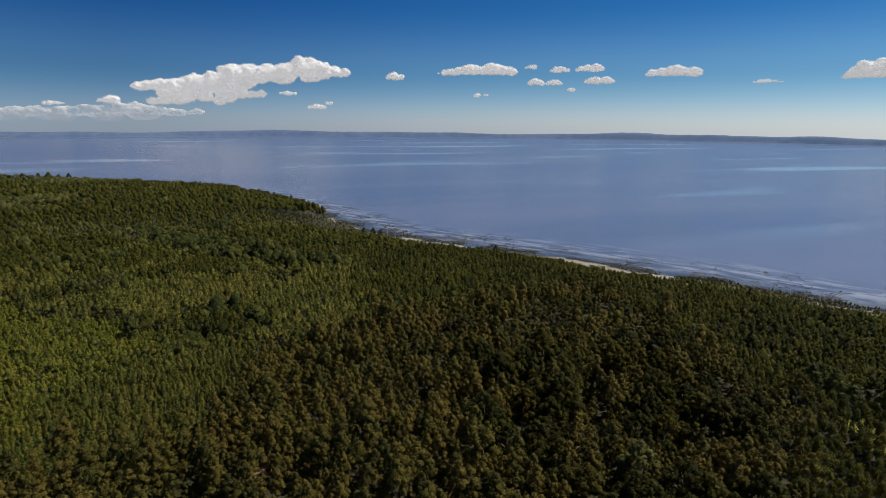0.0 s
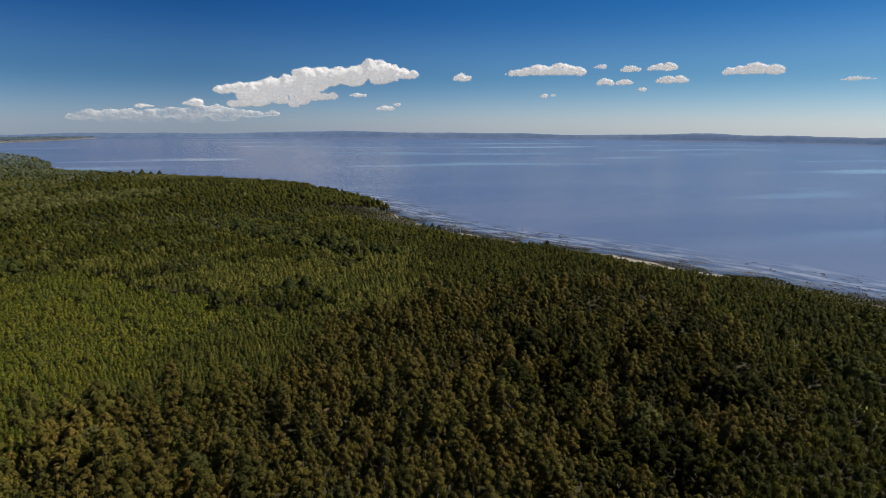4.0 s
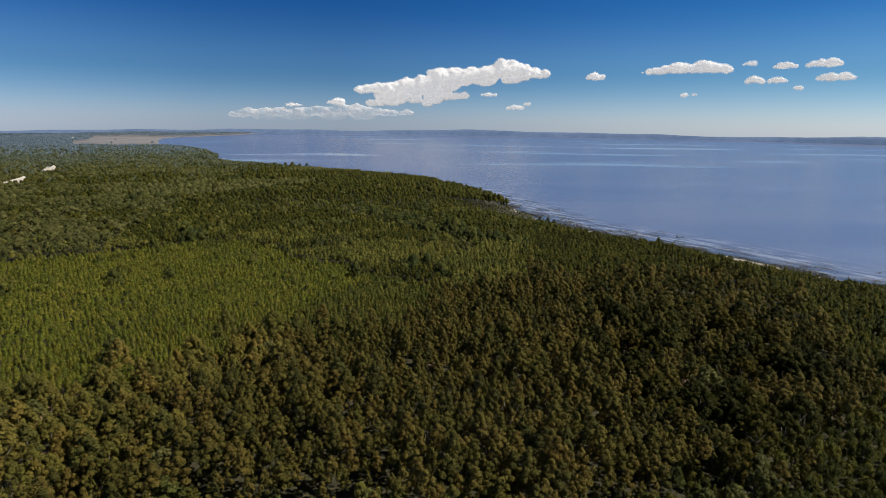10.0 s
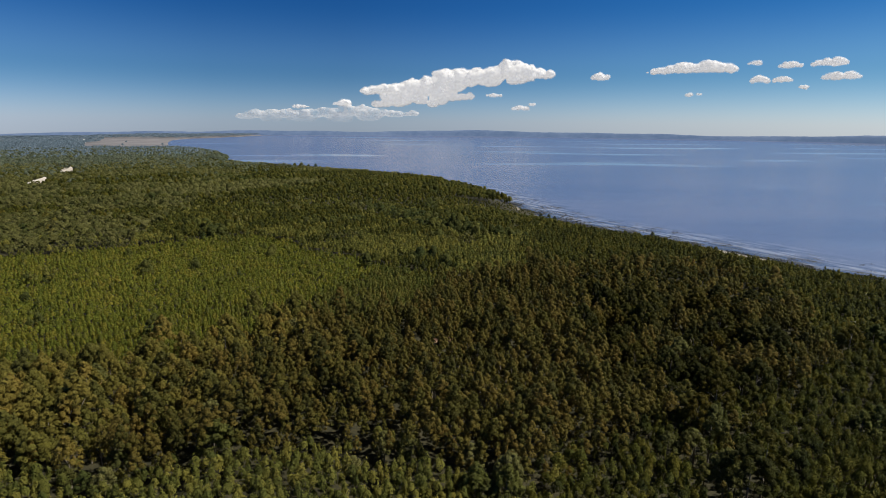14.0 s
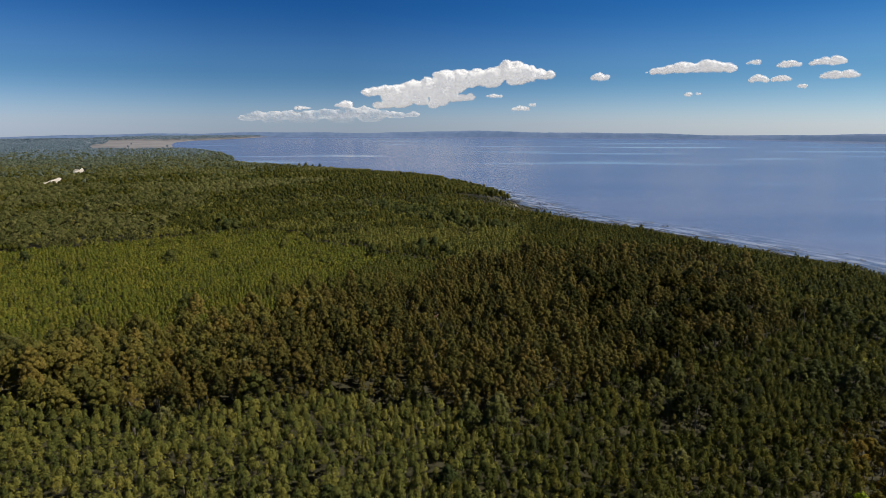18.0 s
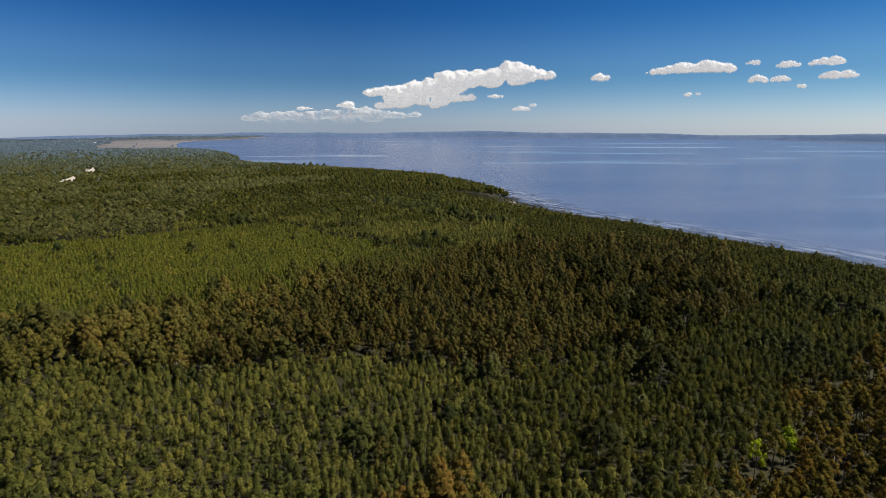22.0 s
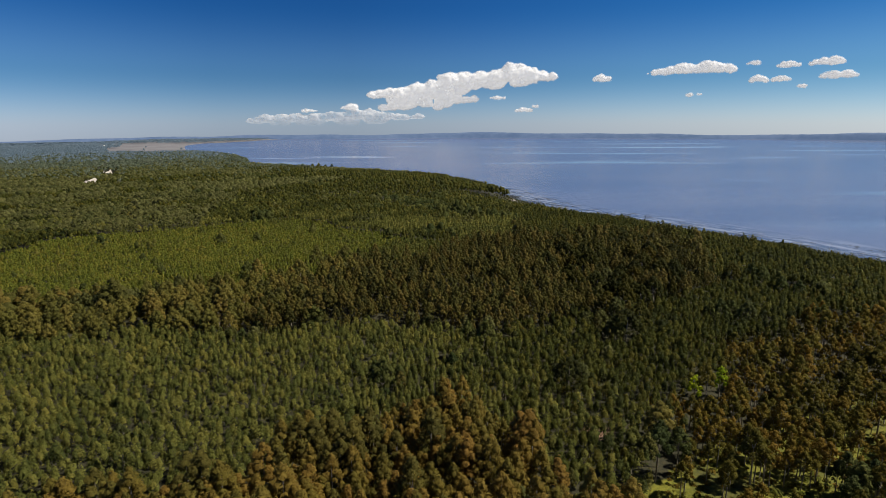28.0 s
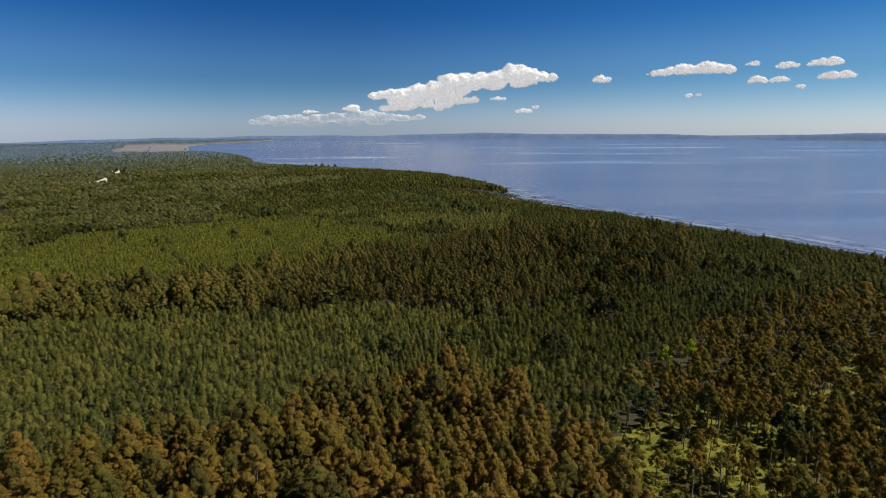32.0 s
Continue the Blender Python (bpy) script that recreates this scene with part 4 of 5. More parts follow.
RIDE = [(-330, 790), (-215, 660), (-96, 521), (-34, 407), (28, 337), (70, 300)]
SPECIAL = [("lime", 81.8, -9.7, 0.95, ""), ("lime", 92.6, -4.2, 1.0, ""), ("brun", -60.7, 8.6, 0.85, "rust-brown tree standing out of the green pines"),
           ("grey", -115.6, -6.1, 0.85, "large round olive tree among plantation pines"), ("dark", 17, 203, 1.35, ""), ("dark", 21, 199, 1.25, ""),
           ("dark", 11, 248, 1.0, ""), ("dark", 164, 353, 0.95, "lone dark round tree on the lake shore"), ("dark", 104, 466, 0.85, "dark pine at the edge of the sandy shore"),
           ("dark", 109, 462, 0.8, "dark pine at the edge of the sandy shore"), ("dark", 98, 474, 0.8, "dark pine at the edge of the sandy shore"),
           ("pale", 67, 238, 1.0, ""), ("pale", 71, 243, 0.85, ""),
           ("grey", -54, 118, 1.25, "pale round eucalyptus crown above the brown stand"), ("grey", -27, 97, 1.35, "grey-leaved domed tree above the brown stand"),
           ("grey", -61, 57, 1.15, "large pale green tree above the brown stand"), ("grey", 162, 168, 1.05, "pale-topped broad eucalyptus near the shore"),
           ("grey", 81, 95, 1.45, "large round dark crown above the brown stand"),
           ("dark", 166, 121, 1.3, ""), ("dark", 168, 114, 1.35, ""), ("dark", 165, 107, 1.25, ""), ("dark", 169, 100, 1.3, ""), ("dark", 166, 92, 1.3, ""), ("dark", 171, 86, 1.25, ""),
           ("dark", -232, 985, 1.5, "tall dark tree on the far headland"), ("dark", -246, 990, 1.35, "tall dark tree on the far headland"), ("dark", -262, 1002, 1.55, "tall dark tree on the far headland"), ("dark", -275, 1004, 1.4, "tall dark tree on the far headland"), ("dark", -300, 1022, 1.35, "tall dark tree on the far headland"),
           ("gum", 92, 110, 1.05, "large round eucalyptus crown above its neighbours"), ("gum", 106, 94, 1.0, "large round eucalyptus crown above its neighbours"), ("gum", 152, 114, 1.05, "large round eucalyptus crown above its neighbours"), ("gum", 133, 111, 0.95, "large round eucalyptus crown above its neighbours"), ("gum", 111, 125, 1.0, "large round eucalyptus crown above its neighbours"),
           ("gum", 88, 146, 0.95, "large round eucalyptus crown above its neighbours"), ("gum", 95, 152, 1.0, "large round eucalyptus crown above its neighbours"), ("grey", -104, 77, 1.2, "large pale green tree above the brown stand"), ("dark", 9, -5, 1.0, ""), ("dark", 3, 2, 1.05, ""), ("dark", 58, -44, 1.05, ""), ("dark", 55, -51, 1.2, ""), ("dark", 61, -49, 1.1, ""), ("dark", 50, -47, 1.0, ""), ("dark", 44, -47, 0.9, ""), ("dark", 40, -42, 0.9, ""), ("dark", 24, -77, 1.0, ""), ("dark", 30, -74, 0.95, ""), ("grey", 17, -75, 1.0, "pale green round tree among brown eucalyptus"), ("grey", 27, -83, 0.9, "pale green round tree among brown eucalyptus"), ("dark", 50, -28, 1.0, "")]
# stretches of the far road, placed to fit the camera's view
ROAD_STRETCHES = [[(-602, 831), (-628, 893), (-672, 972)], [(-527, 655), (-542, 694), (-560, 738)]]
ROAD = [(-593, 718), (-636, 838), (-744, 1062), (-791, 1151), (-850, 1290)]


def scatter():
    """Place every tree by stand, and give it a kind and a level of detail."""
    rng = np.random.default_rng(11)
    beds = {}
    layers = [("fine", -420, 330, -290, 470, 2.2, 0.42, 0.35), ("young", -320, 40, 10, 350, 1.85, 0.36, 0.6), ("brown", -300, 180, -10, 270, 2.6, 0.42, 0.2), ("tall", -180, 70, -160, -20, 3.3, 0.42, 0.5), ("wide", -420, 330, -290, 470, 4.1, 0.40, 0.1), ("open", 20, 230, -140, 90, 3.1, 0.45, 0.3),
              ("far", -1000, 300, 380, 1150, 4.6, 0.4, 0.5), ("farther", -2150, 0, 500, 2600, 8.5, 0.45, 0.2), ("farthest", -3900, -700, 900, 4400, 22, 0.48, 0.1)]
    for lay, x0, x1, y0, y1, step, jit, turn in layers:
        x, y = lattice(x0, x1, y0, y1, step, jit, turn, rng)
        d = shore_off(x, y)
        if lay == "fine":
            d = np.where((y < -190) & (rng.random(len(x)) < 0.35), -99, d)
        rift = waves(x, y, 7.5, 6.3) + 0.7 * waves(x, y, 3.4, 1.9)
        keep = d > 6 * waves(x, y, 19, 5.0) + np.interp(y, (440, 480, 530, 600, 660, 720, 800), (50, 30, 15, 13, 12, 10, 9)) - 30 * np.clip((x - 205) / 80, 0, 1)
        dist = np.hypot(x, y + 100)
        for bx, by, br in BARE + GLADES:
            keep &= np.hypot(x - bx, y - by) > br
        for bx, by, br in ((80, -14.6, 3.5), (78, -19, 3.1), (90, -10, 3.2)):
            keep &= np.hypot(x - bx, y - by) > br
        for bx, by in ((89.5, 122), (87, 118), (-114.5, 99), (-112, 95), (-99.5, 75), (-97, 71), (44, -32)):
            keep &= np.hypot(x - bx, y - by) > 2.6
        for kind_, bx, by, sc, _ in SPECIAL:
            keep &= np.hypot(x - bx, y - by) > (2.6 if kind_ != "gum" else 3.6) * sc
        wx, wy = x + 5 * waves(x, y, 17, 0.7) + 3 * waves(x, y, 7, 3.1), y + 5 * waves(x, y, 15, 4.4) + 3 * waves(x, y, 6, 1.3)
        wx, wy = wx + rng.normal(0, 2.3, len(x)), wy + rng.normal(0, 2.3, len(x))
        open_, young, near_brown, olive = [inside(p, wx, wy) for p in (OPEN_WOOD, YOUNG, BROWN_NEAR, OLIVE_RIGHT)]
        brown = inside(BROWN, wx, wy) & ~young
        ride = off_line(RIDE, x, y)
        wander = waves(x, y, 38, 3.0) + 0.5 * waves(x, y, 13, 9.0)
        mixed_left = (x < -150 - 0.2 * y) & (y > 255) & ~young
        near_shore = (d < 75) & (y < 520)
        clumps = (waves(x, y, 21, 8.0) + 0.6 * waves(x, y, 9, 2.5) > 0.72) & (y > 250) & (x < 62)
        big_clump = (waves(x, y, 19, 2.8) + 0.6 * waves(x, y, 8, 6.5) + 0.5 * waves(x, y, 5, 1.7) > np.where((y < 75) & (x > -50), 0.62 + np.clip(-y / 60, 0, 0.5), np.where((y < 45) & (y > 0), 0.8, 1.1))) & (y < 250) & (y > -60)
        pick = rng.random(len(x))
        kind = np.full(len(x), "pine", dtype="U6")
        broad = np.zeros(len(x), bool)
        for m, k in ((mixed_left & (wander > -0.35), "grey"), (mixed_left & (wander > 0.75) & (y < 330), "euc"), (near_shore & (wander > 0.1) & (x < 190), "dark"), (clumps, "grey"), (clumps & (wander > 0.3), "dark"), (big_clump, "grey"), (big_clump & ((wander > 0.4) | (pick < 0.2)), "dark"), (big_clump & (pick > 0.55) & (x > -70) & (y < 75), "brun"), (big_clump & (pick > 0.82) & (x > 0) & (y < 75), "gum"), (brown, "euc"), (near_brown, "tall"), (near_brown & (x > 8 + 14 * wander) & (wander > 0.2), "brun"),
                     (brown & (x > -62 + 20 * wander), "brun"), (brown & (x > 62 + 14 * wander) & (waves(x, y, 12, 4.1) + 0.5 * waves(x, y, 5, 2.0) > -0.05), "gum"), (brown & (wander > 0.95) & (x < 60), "grey"), ((ride < 13) & (y > 320), "dark"), (olive, "olive"), (olive & (wander > 0.6), "euc"), (open_, "olive"), (open_ & (wander > 1.05), "dark")):
            kind[m] = k
        kind[(kind == "pine") & ((x > np.where(y < 70, 26, 66) + 24 * wander + np.where(y < 70, 80, 25) * (rng.random(len(x)) - 0.5)) | ((y > 350 + 50 * wander) & (wander < 0.1)) | (y > 540) | ((wander > 0.35) & (y > 200)))] = "deep"
        plant = ~(brown | near_brown | olive | open_ | young) & ~(mixed_left & (wander > -0.35)) & ~(near_shore & (wander > 0.1) & (x < 190)) & ~clumps & ~big_clump & ~((ride < 13) & (y > 320))
        inner_box = (x > -420) & (x < 330) & (y < 470)
        if lay == "fine":
            keep &= plant
        elif lay == "young":
            keep &= young
            kind[:] = "young"
            kind[(wx > -58 + 0.35 * (wy - 170)) | ((wander > 0.7) & (wy > 250))] = "mid"
            lone = rng.random(len(x)) < 0.0012
            kind[lone] = "dark"
            kind[(rng.random(len(x)) < 0.02) | ((wander > 1.1) & (rng.random(len(x)) < 0.4))] = "pine"
        elif lay == "brown":
            keep &= np.isin(kind, ("euc", "brun")) & brown
            keep &= (kind != "euc") | (rng.random(len(x)) < 0.36)
        elif lay == "tall":
            keep &= near_brown
        elif lay == "wide":
            keep &= ~plant & ~young & ~open_ & ~near_brown & ~(np.isin(kind, ("euc", "brun")) & brown)
            big = np.isin(kind, ("grey", "dark", "gum"))
            keep &= ~big | (rng.random(len(x)) < np.where(kind == "gum", 0.6, np.where(y > 250, 0.95, 0.8)))
        elif lay == "open":
            gap = waves(x, y, 9, 4.0)
            keep &= open_ & (gap < 0.75) & (rng.random(len(x)) < np.where(np.hypot(x - 74, y + 76) < 32, 0.46, 0.80))
        elif lay == "far":
            keep &= ~inner_box
            kind[(kind == "young")] = "deep"
            keep &= ~np.isin(kind, ("grey", "dark")) | (rng.random(len(x)) < 0.8)
        elif lay == "farther":
            keep &= ~inner_box & ~((x > -1000) & (x < 300) & (y < 1150) & (y > 380))
        else:
            keep &= ~((x > -2150) & (y < 2600))
        if lay in ("farther", "farthest"):
            keep &= np.degrees(np.arctan2(x, y + 211)) > -43
        if lay.startswith("far"):
            keep &= ~((y > 1850 + 50 * waves(x, y, 90, 1.0)) & (y < 3150 + 150 * waves(x, y, 90, 3.0)) & (x > -1320 - 0.47 * (y - 2000) - 50 * waves(x, y, 150, 2.0))) | ((rng.random(len(x)) < 0.002) & (y < 3000))
            keep &= off_line(ROAD, x, y) > 6
            for line in ROAD_STRETCHES:
                keep &= off_line(line, x, y) > 14
            blot = waves(x, y, 85, 6.0)
            kind[(blot > 0.35) & ~near_shore & (y > 480) & (x < -120)] = "grey"
            kind[(blot < -0.5) & (y > 480)] = "deep"
            # haze by distance: farther trees get the greyed, then the blued palette
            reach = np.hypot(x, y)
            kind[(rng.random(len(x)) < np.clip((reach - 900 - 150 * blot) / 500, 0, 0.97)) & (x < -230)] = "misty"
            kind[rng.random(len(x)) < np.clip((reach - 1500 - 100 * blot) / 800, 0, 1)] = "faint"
        if lay in ("fine", "wide", "brown", "tall"):
            keep &= (rift < np.where(np.isin(kind, CONIFERS), 1.42, 1.15)) | (rng.random(len(x)) < 0.15)
        x, y, d, kind = x[keep], y[keep], d[keep], kind[keep]
        z = ground_z(x, y, d)
        beds[lay] = (x, y, z, kind)
    return beds


def build_trees():
    rng = np.random.default_rng(3)
    for i, (kind, x, y, sc, text) in enumerate(SPECIAL):
        own_tree(kind, i % 5, x, y, float(ground_z(np.array([x]), np.array([y]))[0]), i * 47, sc, text)
    beds = scatter()
    x, y, z = [np.concatenate([b[i] for b in beds.values()]) for i in range(3)]
    kind = np.concatenate([b[3] for b in beds.values()])
    lay = np.concatenate([np.full(len(b[0]), k) for k, b in beds.items()])
    # the middle strip below the flight line: each kind's nearest trees stand alone
    alone = np.zeros(len(x), bool)
    for k, want, cx, cy in (("tall", 170, 0, -75), ("euc", 120, -60, 70), ("brun", 150, 15, 85), ("pine", 280, 0, -22), ("mid", 60, -20, 190), ("deep", 80, 105, 45), ("young", 90, -95, 150), ("olive", 240, 95, -55), ("gum", 130, 90, 105), ("grey", 30, 0, 60), ("dark", 30, 90, -30)):
        m = np.nonzero((kind == k) & ~alone)[0]
        near = m[np.argsort(np.hypot(x[m] - cx, y[m] - cy))[:want]]
        alone[near] = True
    for i in np.nonzero(alone)[0]:
        own_tree(str(kind[i]), int(rng.integers(0, 5)), float(x[i]), float(y[i]), float(z[i]), float(rng.uniform(0, 360)), float(np.clip(rng.normal(1, 0.06 if kind[i] in CONIFERS else 0.14), 0.72, 1.35) * heave(str(kind[i]), x[i], y[i])))
    # the rest by distance from the flight line and by whether the view ever sweeps over it
    fy = np.clip(y - 100, -215, 0)
    dist = np.hypot(x, y - fy)
    seen = np.zeros(len(x), bool)
    for ey, left, right in ((0, -22, 61), (-25, -27, 56), (-45, -36, 47), (-60, -42, 42), (-211, -42, 42)):
        a = np.degrees(np.arctan2(x, y - ey))
        seen |= (a > left) & (a < right) & (y - ey > 60)
    level = np.where(dist < 205, 1, np.where(dist < 370, 2, 3))
    level = np.where(seen, level, 3)
    thin = ~seen & (rng.random(len(x)) < np.where(np.abs(x - 20) < 190, 0.12, 0.75))
    far_off = (lay == "far") & (dist > 600)
    names = {"euc": "eucalyptus_wood", "tall": "tall_eucalyptus_wood", "mid": "half_grown_pine_stand", "brun": "brown_eucalyptus_wood", "gum": "gum_wood", "grey": "broadleaf_wood", "dark": "dark_wood", "olive": "open_woodland", "misty": "haze_tinted_wood", "faint": "hazy_wood", "pine": "pine_wood", "deep": "dark_pine_wood", "young": "young_pine_stand", "lime": "lime_wood"}
    for k in names:
        for lv in (1, 2, 3):
            m = (kind == k) & (level == lv) & ~alone & ~thin & ~far_off & ~np.isin(lay, ("farther", "farthest"))
            wood(names[k], "dense stand of " + LABELS[k][1].split(" in ")[0].split(" stand")[0] + " crowns", k, lv, x[m], y[m], z[m], 100 + lv)
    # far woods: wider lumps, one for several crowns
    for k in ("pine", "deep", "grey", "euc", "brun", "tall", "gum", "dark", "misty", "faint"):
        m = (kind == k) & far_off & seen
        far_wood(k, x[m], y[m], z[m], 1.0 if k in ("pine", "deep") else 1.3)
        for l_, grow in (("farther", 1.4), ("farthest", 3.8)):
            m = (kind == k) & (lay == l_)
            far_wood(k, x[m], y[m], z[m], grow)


def build_shrubs():
    """Low bushes and saplings below the open wood."""
    rng = np.random.default_rng(8)
    for kind, share, big, text in (("olive", 0.75, 1.2, "low olive bushes below the open wood"), ("young", 0.55, 1.9, "yellow-green saplings and bushes in the open wood")):
        x, y = lattice(20, 230, -140, 90, 2.6 if kind == "olive" else 3.3, 0.5, 0.9, rng)
        drift = waves(x, y, 9, 4.0)
        m = inside(OPEN_WOOD, x, y) & (rng.random(len(x)) < share) & ((drift < 0.7) if kind == "olive" else (drift > -0.2))
        x, y = x[m], y[m]
        vs = []
        for px, py, pz in zip(x, y, ground_z(x, y)):
            q = rng.uniform(0.35, big)
            at = unit(rng.normal(0, 1, (26, 3)) + np.array([0, 0, 0.6])) * q * rng.uniform(0.7, 1.1, (26, 1))
            at[:, 2] = np.abs(at[:, 2]) * (0.8 if kind == "olive" else 1.3)
            vs.append(leaf_faces(rng, at + np.array([px, py, pz]), at, 0.6, 3))
        v = np.concatenate(vs)
        n = len(v) // 3
        me = mesh_from("shrubs", v, np.arange(n * 3), np.full(n, 3), [LEAF[kind]])
        set_values(me, "tint", np.repeat(rng.uniform(0, 1, n // 26), 26), "FACE")
        tagged(new("shrubs", me), text, "shrubs", kind="stuff")


def lump(rng):
    """A small far crown: a rounded, uneven dome."""
    return dome(rng, (0, 0, 9.0), (2.7, 2.7, 3.4), 0, 0.22, -0.2, 0.12)


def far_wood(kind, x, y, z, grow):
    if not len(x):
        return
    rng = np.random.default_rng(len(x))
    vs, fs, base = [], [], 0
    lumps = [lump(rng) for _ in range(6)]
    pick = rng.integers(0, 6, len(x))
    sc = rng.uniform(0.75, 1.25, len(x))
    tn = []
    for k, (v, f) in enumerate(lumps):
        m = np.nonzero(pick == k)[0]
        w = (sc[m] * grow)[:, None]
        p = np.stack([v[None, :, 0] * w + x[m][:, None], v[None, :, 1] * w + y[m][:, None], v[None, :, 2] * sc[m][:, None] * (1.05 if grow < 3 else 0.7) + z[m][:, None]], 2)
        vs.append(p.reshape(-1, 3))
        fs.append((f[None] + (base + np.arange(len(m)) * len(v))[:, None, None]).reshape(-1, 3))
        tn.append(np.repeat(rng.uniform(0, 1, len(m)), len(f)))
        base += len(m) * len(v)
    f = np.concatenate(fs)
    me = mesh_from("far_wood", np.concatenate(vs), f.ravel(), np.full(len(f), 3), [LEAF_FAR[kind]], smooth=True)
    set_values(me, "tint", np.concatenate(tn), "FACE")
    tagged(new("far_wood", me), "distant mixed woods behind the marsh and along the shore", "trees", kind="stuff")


# ---- shore, road, small things ----
def build_reeds():
    """Dark reed tufts and drifted weed in the shallows, in lanes along the shore."""
    rng = np.random.default_rng(21)
    vs = []
    pts = np.array(SHORE[2:13], float)
    seg = np.diff(pts, axis=0)
    ln = np.hypot(*seg.T)
    for lane, spread, amount in ((1, 2.5, 2600), (6, 2.5, 2400), (12, 3, 1700), (20, 4, 1300), (32, 5, 900), (50, 6, 500)):
        k = rng.choice(len(seg), amount, p=ln / ln.sum())
        u = rng.uniform(0, 1, amount)
        p = pts[k] + seg[k] * u[:, None]
        nrm = np.stack([seg[k][:, 1], -seg[k][:, 0]], 1) / ln[k][:, None]
        along = seg[k] / ln[k][:, None]
        p = p + nrm * (lane + rng.normal(0, spread, amount))[:, None]
        keep = waves(p[:, 0], p[:, 1], 17, lane * 1.0) > (-0.2 if lane < 8 else 0.05)
        keep &= (lane < 15) | (p[:, 1] > 440) | (rng.random(amount) < 0.3)
        for q, a in zip(p[keep], along[keep]):
            side = np.array([-a[1], a[0]])
            long, wide = (rng.uniform(1.2, 4.2), rng.uniform(0.25, 0.7)) if rng.random() < 0.86 else (rng.uniform(4, 11), rng.uniform(0.7, 1.9))
            ring = [q + a * long * math.cos(t) * rng.uniform(0.6, 1.1) + side * wide * math.sin(t) * rng.uniform(0.6, 1.2) for t in np.arange(7) * 0.898]
            top = (q[0], q[1], LAKE + rng.uniform(0.08, 0.3))
            for u, w in zip(ring, ring[1:] + ring[:1]):
                vs += [(u[0], u[1], LAKE - 0.06), (w[0], w[1], LAKE - 0.06), top]
            for _ in range(3):
                c = q + a * rng.normal(0, long * 0.5) + rng.normal(0, 0.3, 2)
                w, h, t = rng.uniform(0.2, 0.7), rng.uniform(0.25, 0.7), rng.uniform(0, 3.14)
                dx, dy = w * math.cos(t), w * math.sin(t)
                vs += [(c[0] - dx, c[1] - dy, LAKE - 0.2), (c[0] + dx, c[1] + dy, LAKE - 0.2), (c[0] + rng.normal(0, 0.2), c[1] + rng.normal(0, 0.2), LAKE + h)]
    n = len(vs) // 3
    me = mesh_from("reeds", vs, np.arange(n * 3), np.full(n, 3), [REED])
    tagged(new("reeds", me), "dark reeds and drifted weed in the shallows", "reeds", kind="stuff")


def ribbon(name, line, width, lift, mat, label):
    """A strip of made ground that follows the floor."""
    pts = [Vector((*p, 0)) for p in line]
    fine = []
    for a, b in zip(pts, pts[1:]):
        n = max(int((b - a).length / 12), 1)
        fine += [a.lerp(b, i / n) for i in range(n)]
    fine.append(pts[-1])
    v = []
    for i, p in enumerate(fine):
        t = (fine[min(i + 1, len(fine) - 1)] - fine[max(i - 1, 0)]).normalized()
        s = Vector((t.y, -t.x, 0)) * width / 2 * (1 + 0.15 * math.sin(i * 1.7))
        for q in (p - s, p + s):
            v.append((q.x, q.y, float(ground_z(np.array([q.x]), np.array([q.y]))[0]) + lift))
    f = []
    for i in range(len(fine) - 1):
        f += [2 * i, 2 * i + 1, 2 * i + 3, 2 * i + 2]
    me = mesh_from(name, v, f, np.full(len(fine) - 1, 4), [mat], smooth=True)
    tagged(new(name, me), label, "road", kind="structure")


def part(name, bm, mat, parent, label=""):
    me = bpy.data.meshes.new(name)
    bm.to_mesh(me)
    bm.free()
    me.materials.append(mat)
    ob = new(name, me)
    ob.parent = parent
    return tagged(ob, label) if label else ob


def box(bm, x, y, z, sx, sy, sz):
    bmesh.ops.create_cube(bm, size=1, matrix=Matrix.Translation((x, y, z)) @ Matrix.Diagonal((sx, sy, sz, 1)))


def bare_tree(x, y, height, seed):
    """A dead tree: a pale leaning trunk with a few stubs."""
    rng = random.Random(seed)
    root = tagged(new("dead_tree"), "bare grey dead tree near the water's edge", "tree", "dead trees on the shore")
    root.location = (x, y, float(ground_z(np.array([x]), np.array([y]))[0]))
    lean = (rng.uniform(-0.6, 0.6), rng.uniform(-0.6, 0.6))
    v, f = tube([(0, 0, -0.4), (lean[0] * 0.5, lean[1] * 0.5, height * 0.5), (lean[0], lean[1], height)], [0.2, 0.14, 0.05], 6)
    new("trunk", mesh_from("trunk", v, f.ravel(), np.full(len(f), 3), [POLEWOOD], smooth=True)).parent = root
    for i in range(4):
        a, z = rng.uniform(0, 6.28), height * rng.uniform(0.45, 0.9)
        r = height * rng.uniform(0.12, 0.25)
        v, f = tube([(lean[0] * z / height, lean[1] * z / height, z), (math.cos(a) * r, math.sin(a) * r, z + r * 0.8)], [0.08, 0.025], 4)
        new("branch", mesh_from("branch", v, f.ravel(), np.full(len(f), 3), [POLEWOOD], smooth=True)).parent = root


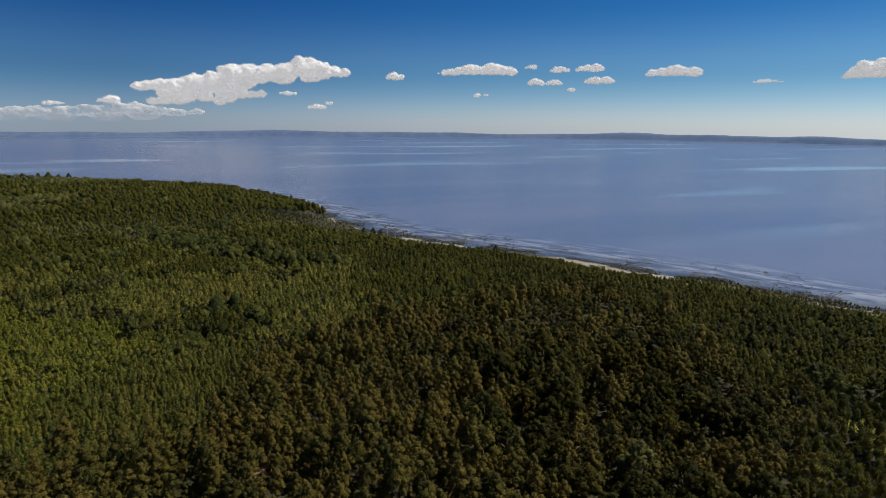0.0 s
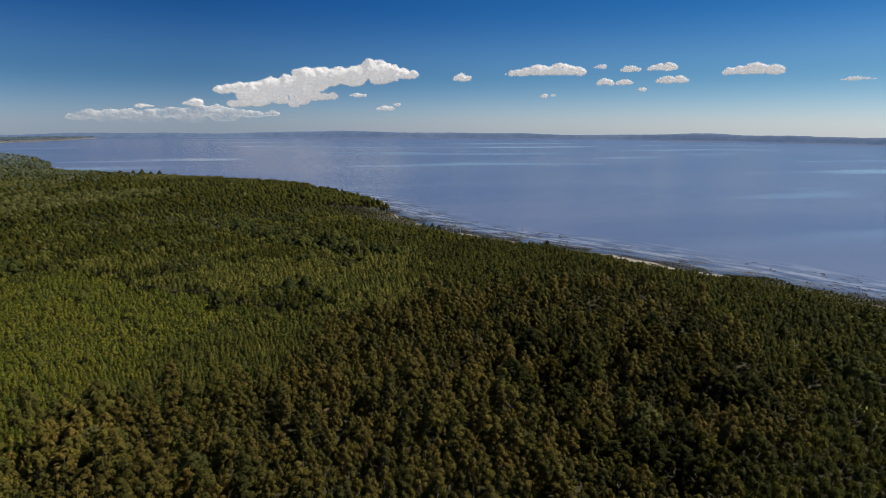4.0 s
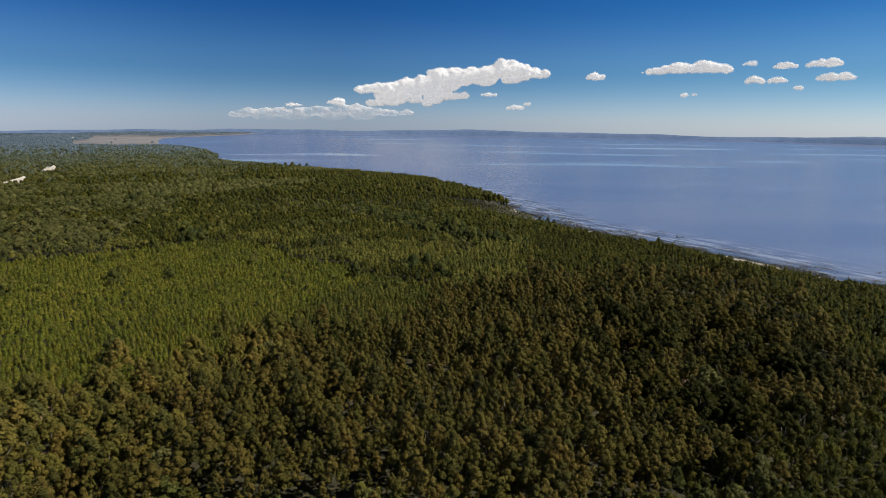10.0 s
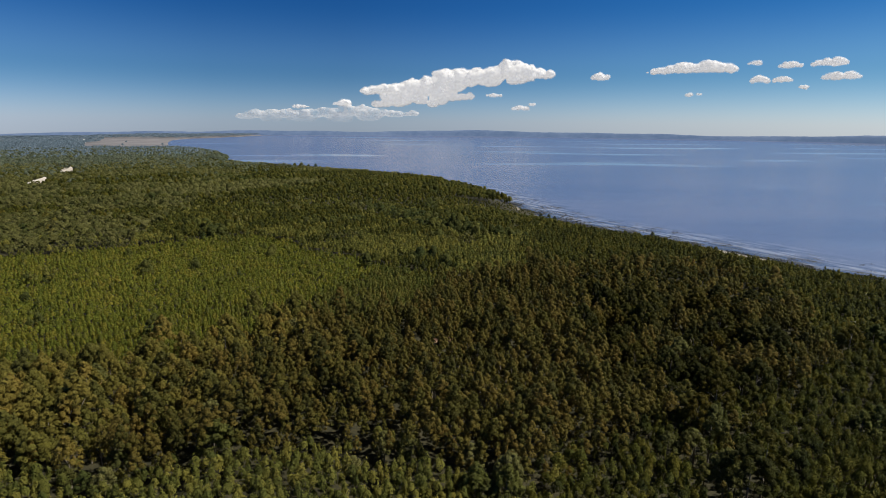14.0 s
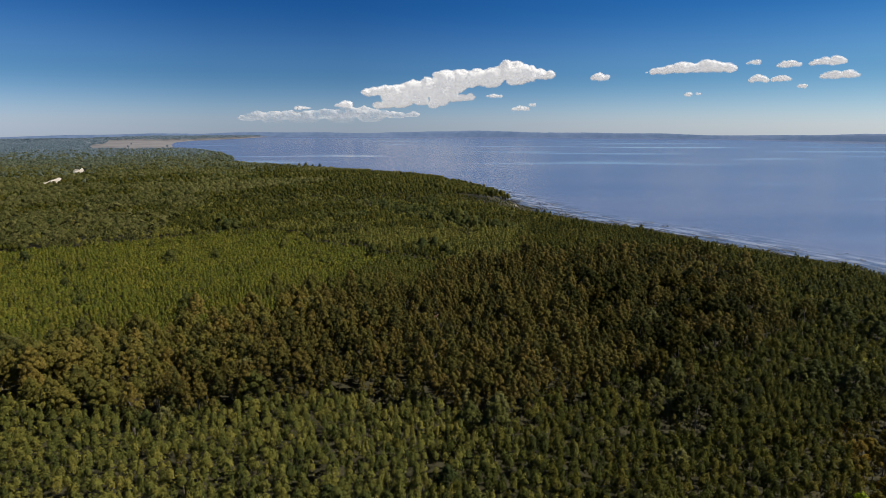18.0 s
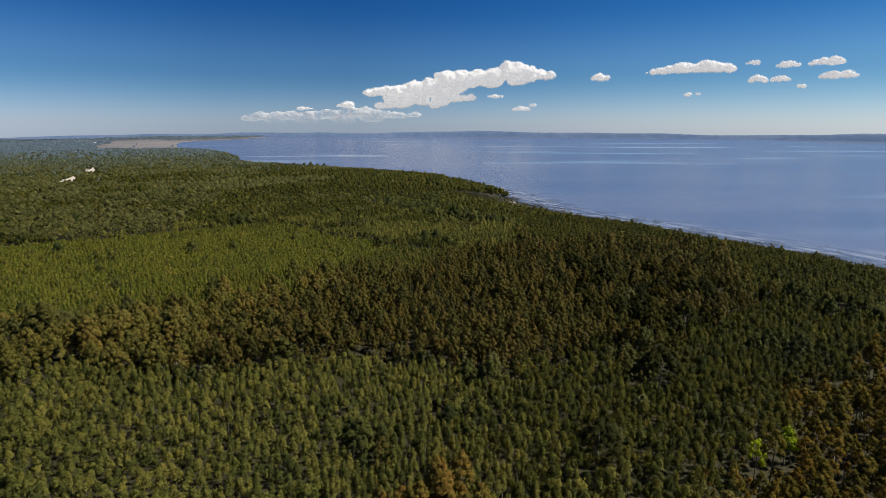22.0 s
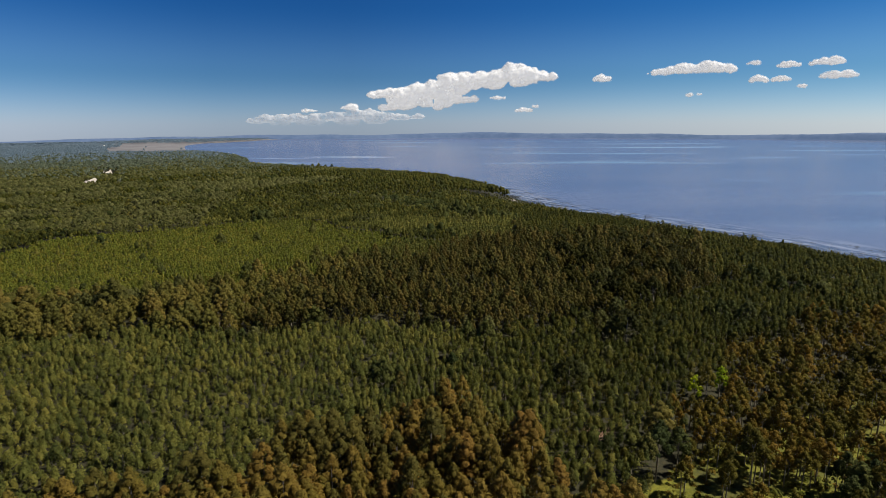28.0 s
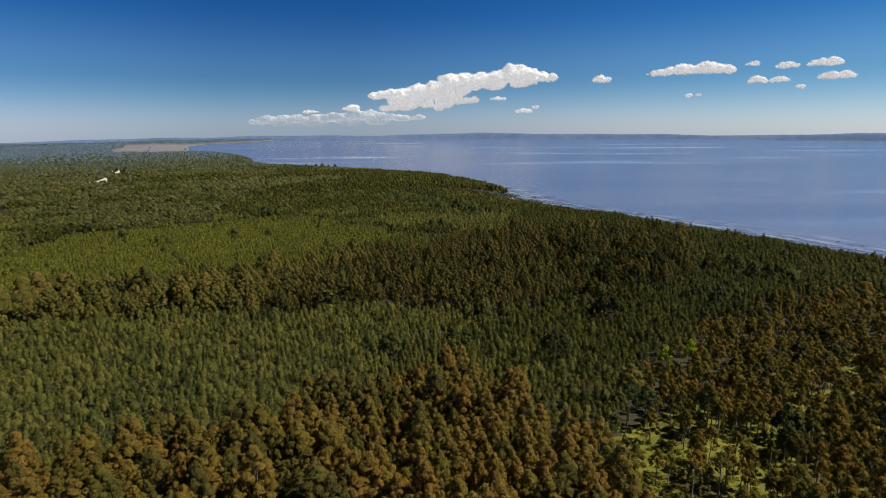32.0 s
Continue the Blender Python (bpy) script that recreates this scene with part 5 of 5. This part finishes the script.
def build_small():
    for i, (x, y, h) in enumerate([(279, 243, 9), (284, 236, 10), (287, 228, 8), (292, 223, 10), (296, 217, 9), (289, 240, 7), (299, 228, 8), (122, 489, 7), (128, 484, 6), (133, 479, 7), (112, 505, 6)]):
        bare_tree(x, y, h, i)
    # a white tower-like house where the far woods meet the marsh
    x, y = -1610.0, 2560.0
    root = tagged(new("white_house"), "small white house at the edge of the far woods", "house")
    root.location = (x, y, float(ground_z(np.array([x]), np.array([y]))[0]))
    bm = bmesh.new()
    box(bm, 0, 0, 6, 9, 9, 12.4)
    part("wall", bm, WHITEWASH, root)
    bm = bmesh.new()
    bmesh.ops.create_cone(bm, cap_ends=True, segments=4, radius1=7.5, radius2=0.4, depth=3, matrix=Matrix.Translation((0, 0, 13.6)) @ Matrix.Rotation(radians(45), 4, "Z"))
    part("roof", bm, WHITEWASH, root)
    # power poles with two wires along the cleared track near the shore
    spots = [(172.7, 142.3), (205, 112), (237, 82)]
    tops = []
    for px, py in spots:
        z = float(ground_z(np.array([px]), np.array([py]))[0])
        pole = tagged(new("power_pole"), "weathered wooden power pole with a crossarm", "pole", "power line")
        pole.location = (px, py, z)
        bm = bmesh.new()
        bmesh.ops.create_cone(bm, cap_ends=True, segments=8, radius1=0.16, radius2=0.11, depth=11.5, matrix=Matrix.Translation((0, 0, 5.5)))
        part("post", bm, POLEWOOD, pole)
        bm = bmesh.new()
        box(bm, 0, 0, 10.8, 2.2, 0.14, 0.16)
        arm = part("crossarm", bm, POLEWOOD, pole)
        for s in (-0.95, 0.95):
            bm = bmesh.new()
            bmesh.ops.create_cone(bm, cap_ends=True, segments=8, radius1=0.07, radius2=0.05, depth=0.24, matrix=Matrix.Translation((s, 0, 10.98)))
            part("insulator", bm, WHITEWASH, arm)
        tops.append((px, py, z + 11.1))
    for s in (-0.95, 0.95):
        for a, b in zip(tops, tops[1:]):
            pts = [(a[0] + (b[0] - a[0]) * u + s, a[1] + (b[1] - a[1]) * u, a[2] + (b[2] - a[2]) * u - 1.2 * 4 * u * (1 - u)) for u in [i / 10 for i in range(11)]]
            v, f = tube(pts, [0.03] * 11, 4)
            tagged(new("power_wire", mesh_from("power_wire", v, f.ravel(), np.full(len(f), 3), [WIRE])), "thin dark sagging overhead wire", "wire", "power line")


def sand_ridge(line, top, height, seed):
    """A bare stretch of the sandy road, raised to the tree tops so that it shows in the camera's view."""
    rng = np.random.default_rng(seed)
    pts = np.array(line, float)
    ln = np.concatenate(([0], np.cumsum(np.hypot(*np.diff(pts, axis=0).T))))
    s = np.linspace(0, ln[-1], max(int(ln[-1] / 6), 5))
    cx, cy = np.interp(s, ln, pts[:, 0]), np.interp(s, ln, pts[:, 1])
    tx, ty = np.gradient(cx), np.gradient(cy)
    tl = np.hypot(tx, ty)
    v, across = [], (-1, -0.72, -0.4, -0.15, 0.15, 0.4, 0.72, 1)
    for i in range(len(s)):
        end = min(1.0, 0.8 + 1.5 * min(i, len(s) - 1 - i) / len(s))
        for a, h in zip(across, (0, 0.55, 0.93, 1, 0.98, 0.9, 0.5, 0)):
            wide = top * rng.uniform(0.85, 1.15) * a * (1.0 if abs(a) < 0.5 else 1.7)
            x, y = cx[i] + ty[i] / tl[i] * wide, cy[i] - tx[i] / tl[i] * wide
            v.append((x, y, float(ground_z(np.array([x]), np.array([y]))[0]) - 0.4 + height * h * end + rng.normal(0, 0.12)))
    m = len(across)
    f = [k for i in range(len(s) - 1) for j in range(m - 1) for k in (i * m + j, (i + 1) * m + j, (i + 1) * m + j + 1, i * m + j + 1)]
    me = mesh_from("sand_ridge", v, f, np.full((len(s) - 1) * (m - 1), 4), [ROADWAY], smooth=True)
    tagged(new("sand_ridge", me), "bare pale sandy ridge rising among the far woods", "dune", "far dunes")


def build_shore_bushes():
    """Dark low bushes on the sand between wood and water."""
    rng = np.random.default_rng(31)
    x, y = lattice(90, 420, 90, 560, 3.0, 0.5, 0.4, rng)
    d = shore_off(x, y)
    m = (d > 3) & (d < 40) & (waves(x, y, 16, 2.2) + 0.6 * waves(x, y, 6, 4.0) > 0.45) & (rng.random(len(x)) < 0.7)
    x, y, d = x[m], y[m], d[m]
    vs = []
    for px, py, pz in zip(x, y, ground_z(x, y, d)):
        q = rng.uniform(0.5, 1.7)
        at = unit(rng.normal(0, 1, (18, 3)) + np.array([0, 0, 0.5])) * q
        at[:, 2] = np.abs(at[:, 2]) * 0.75
        vs.append(leaf_faces(rng, at + np.array([px, py, pz]), at, 0.9, 3))
    v = np.concatenate(vs)
    n = len(v) // 3
    me = mesh_from("shore_bushes", v, np.arange(n * 3), np.full(n, 3), [LEAF["dark"]])
    set_values(me, "tint", np.repeat(rng.uniform(0, 1, n // 18), 18), "FACE")
    tagged(new("shore_bushes", me), "dark low bushes on the sandy lake shore", "shrubs", kind="stuff")


build_ground()
build_water()
for i, line in enumerate(ROAD_STRETCHES):
    sand_ridge(line, 1.5, 13.0, i)
build_far_hills()
build_clouds()
build_reeds()
build_shore_bushes()
ribbon("road", ROAD, 13, 0.25, ROADWAY, "pale sandy road through the far woods")
build_small()
build_shrubs()
build_trees()
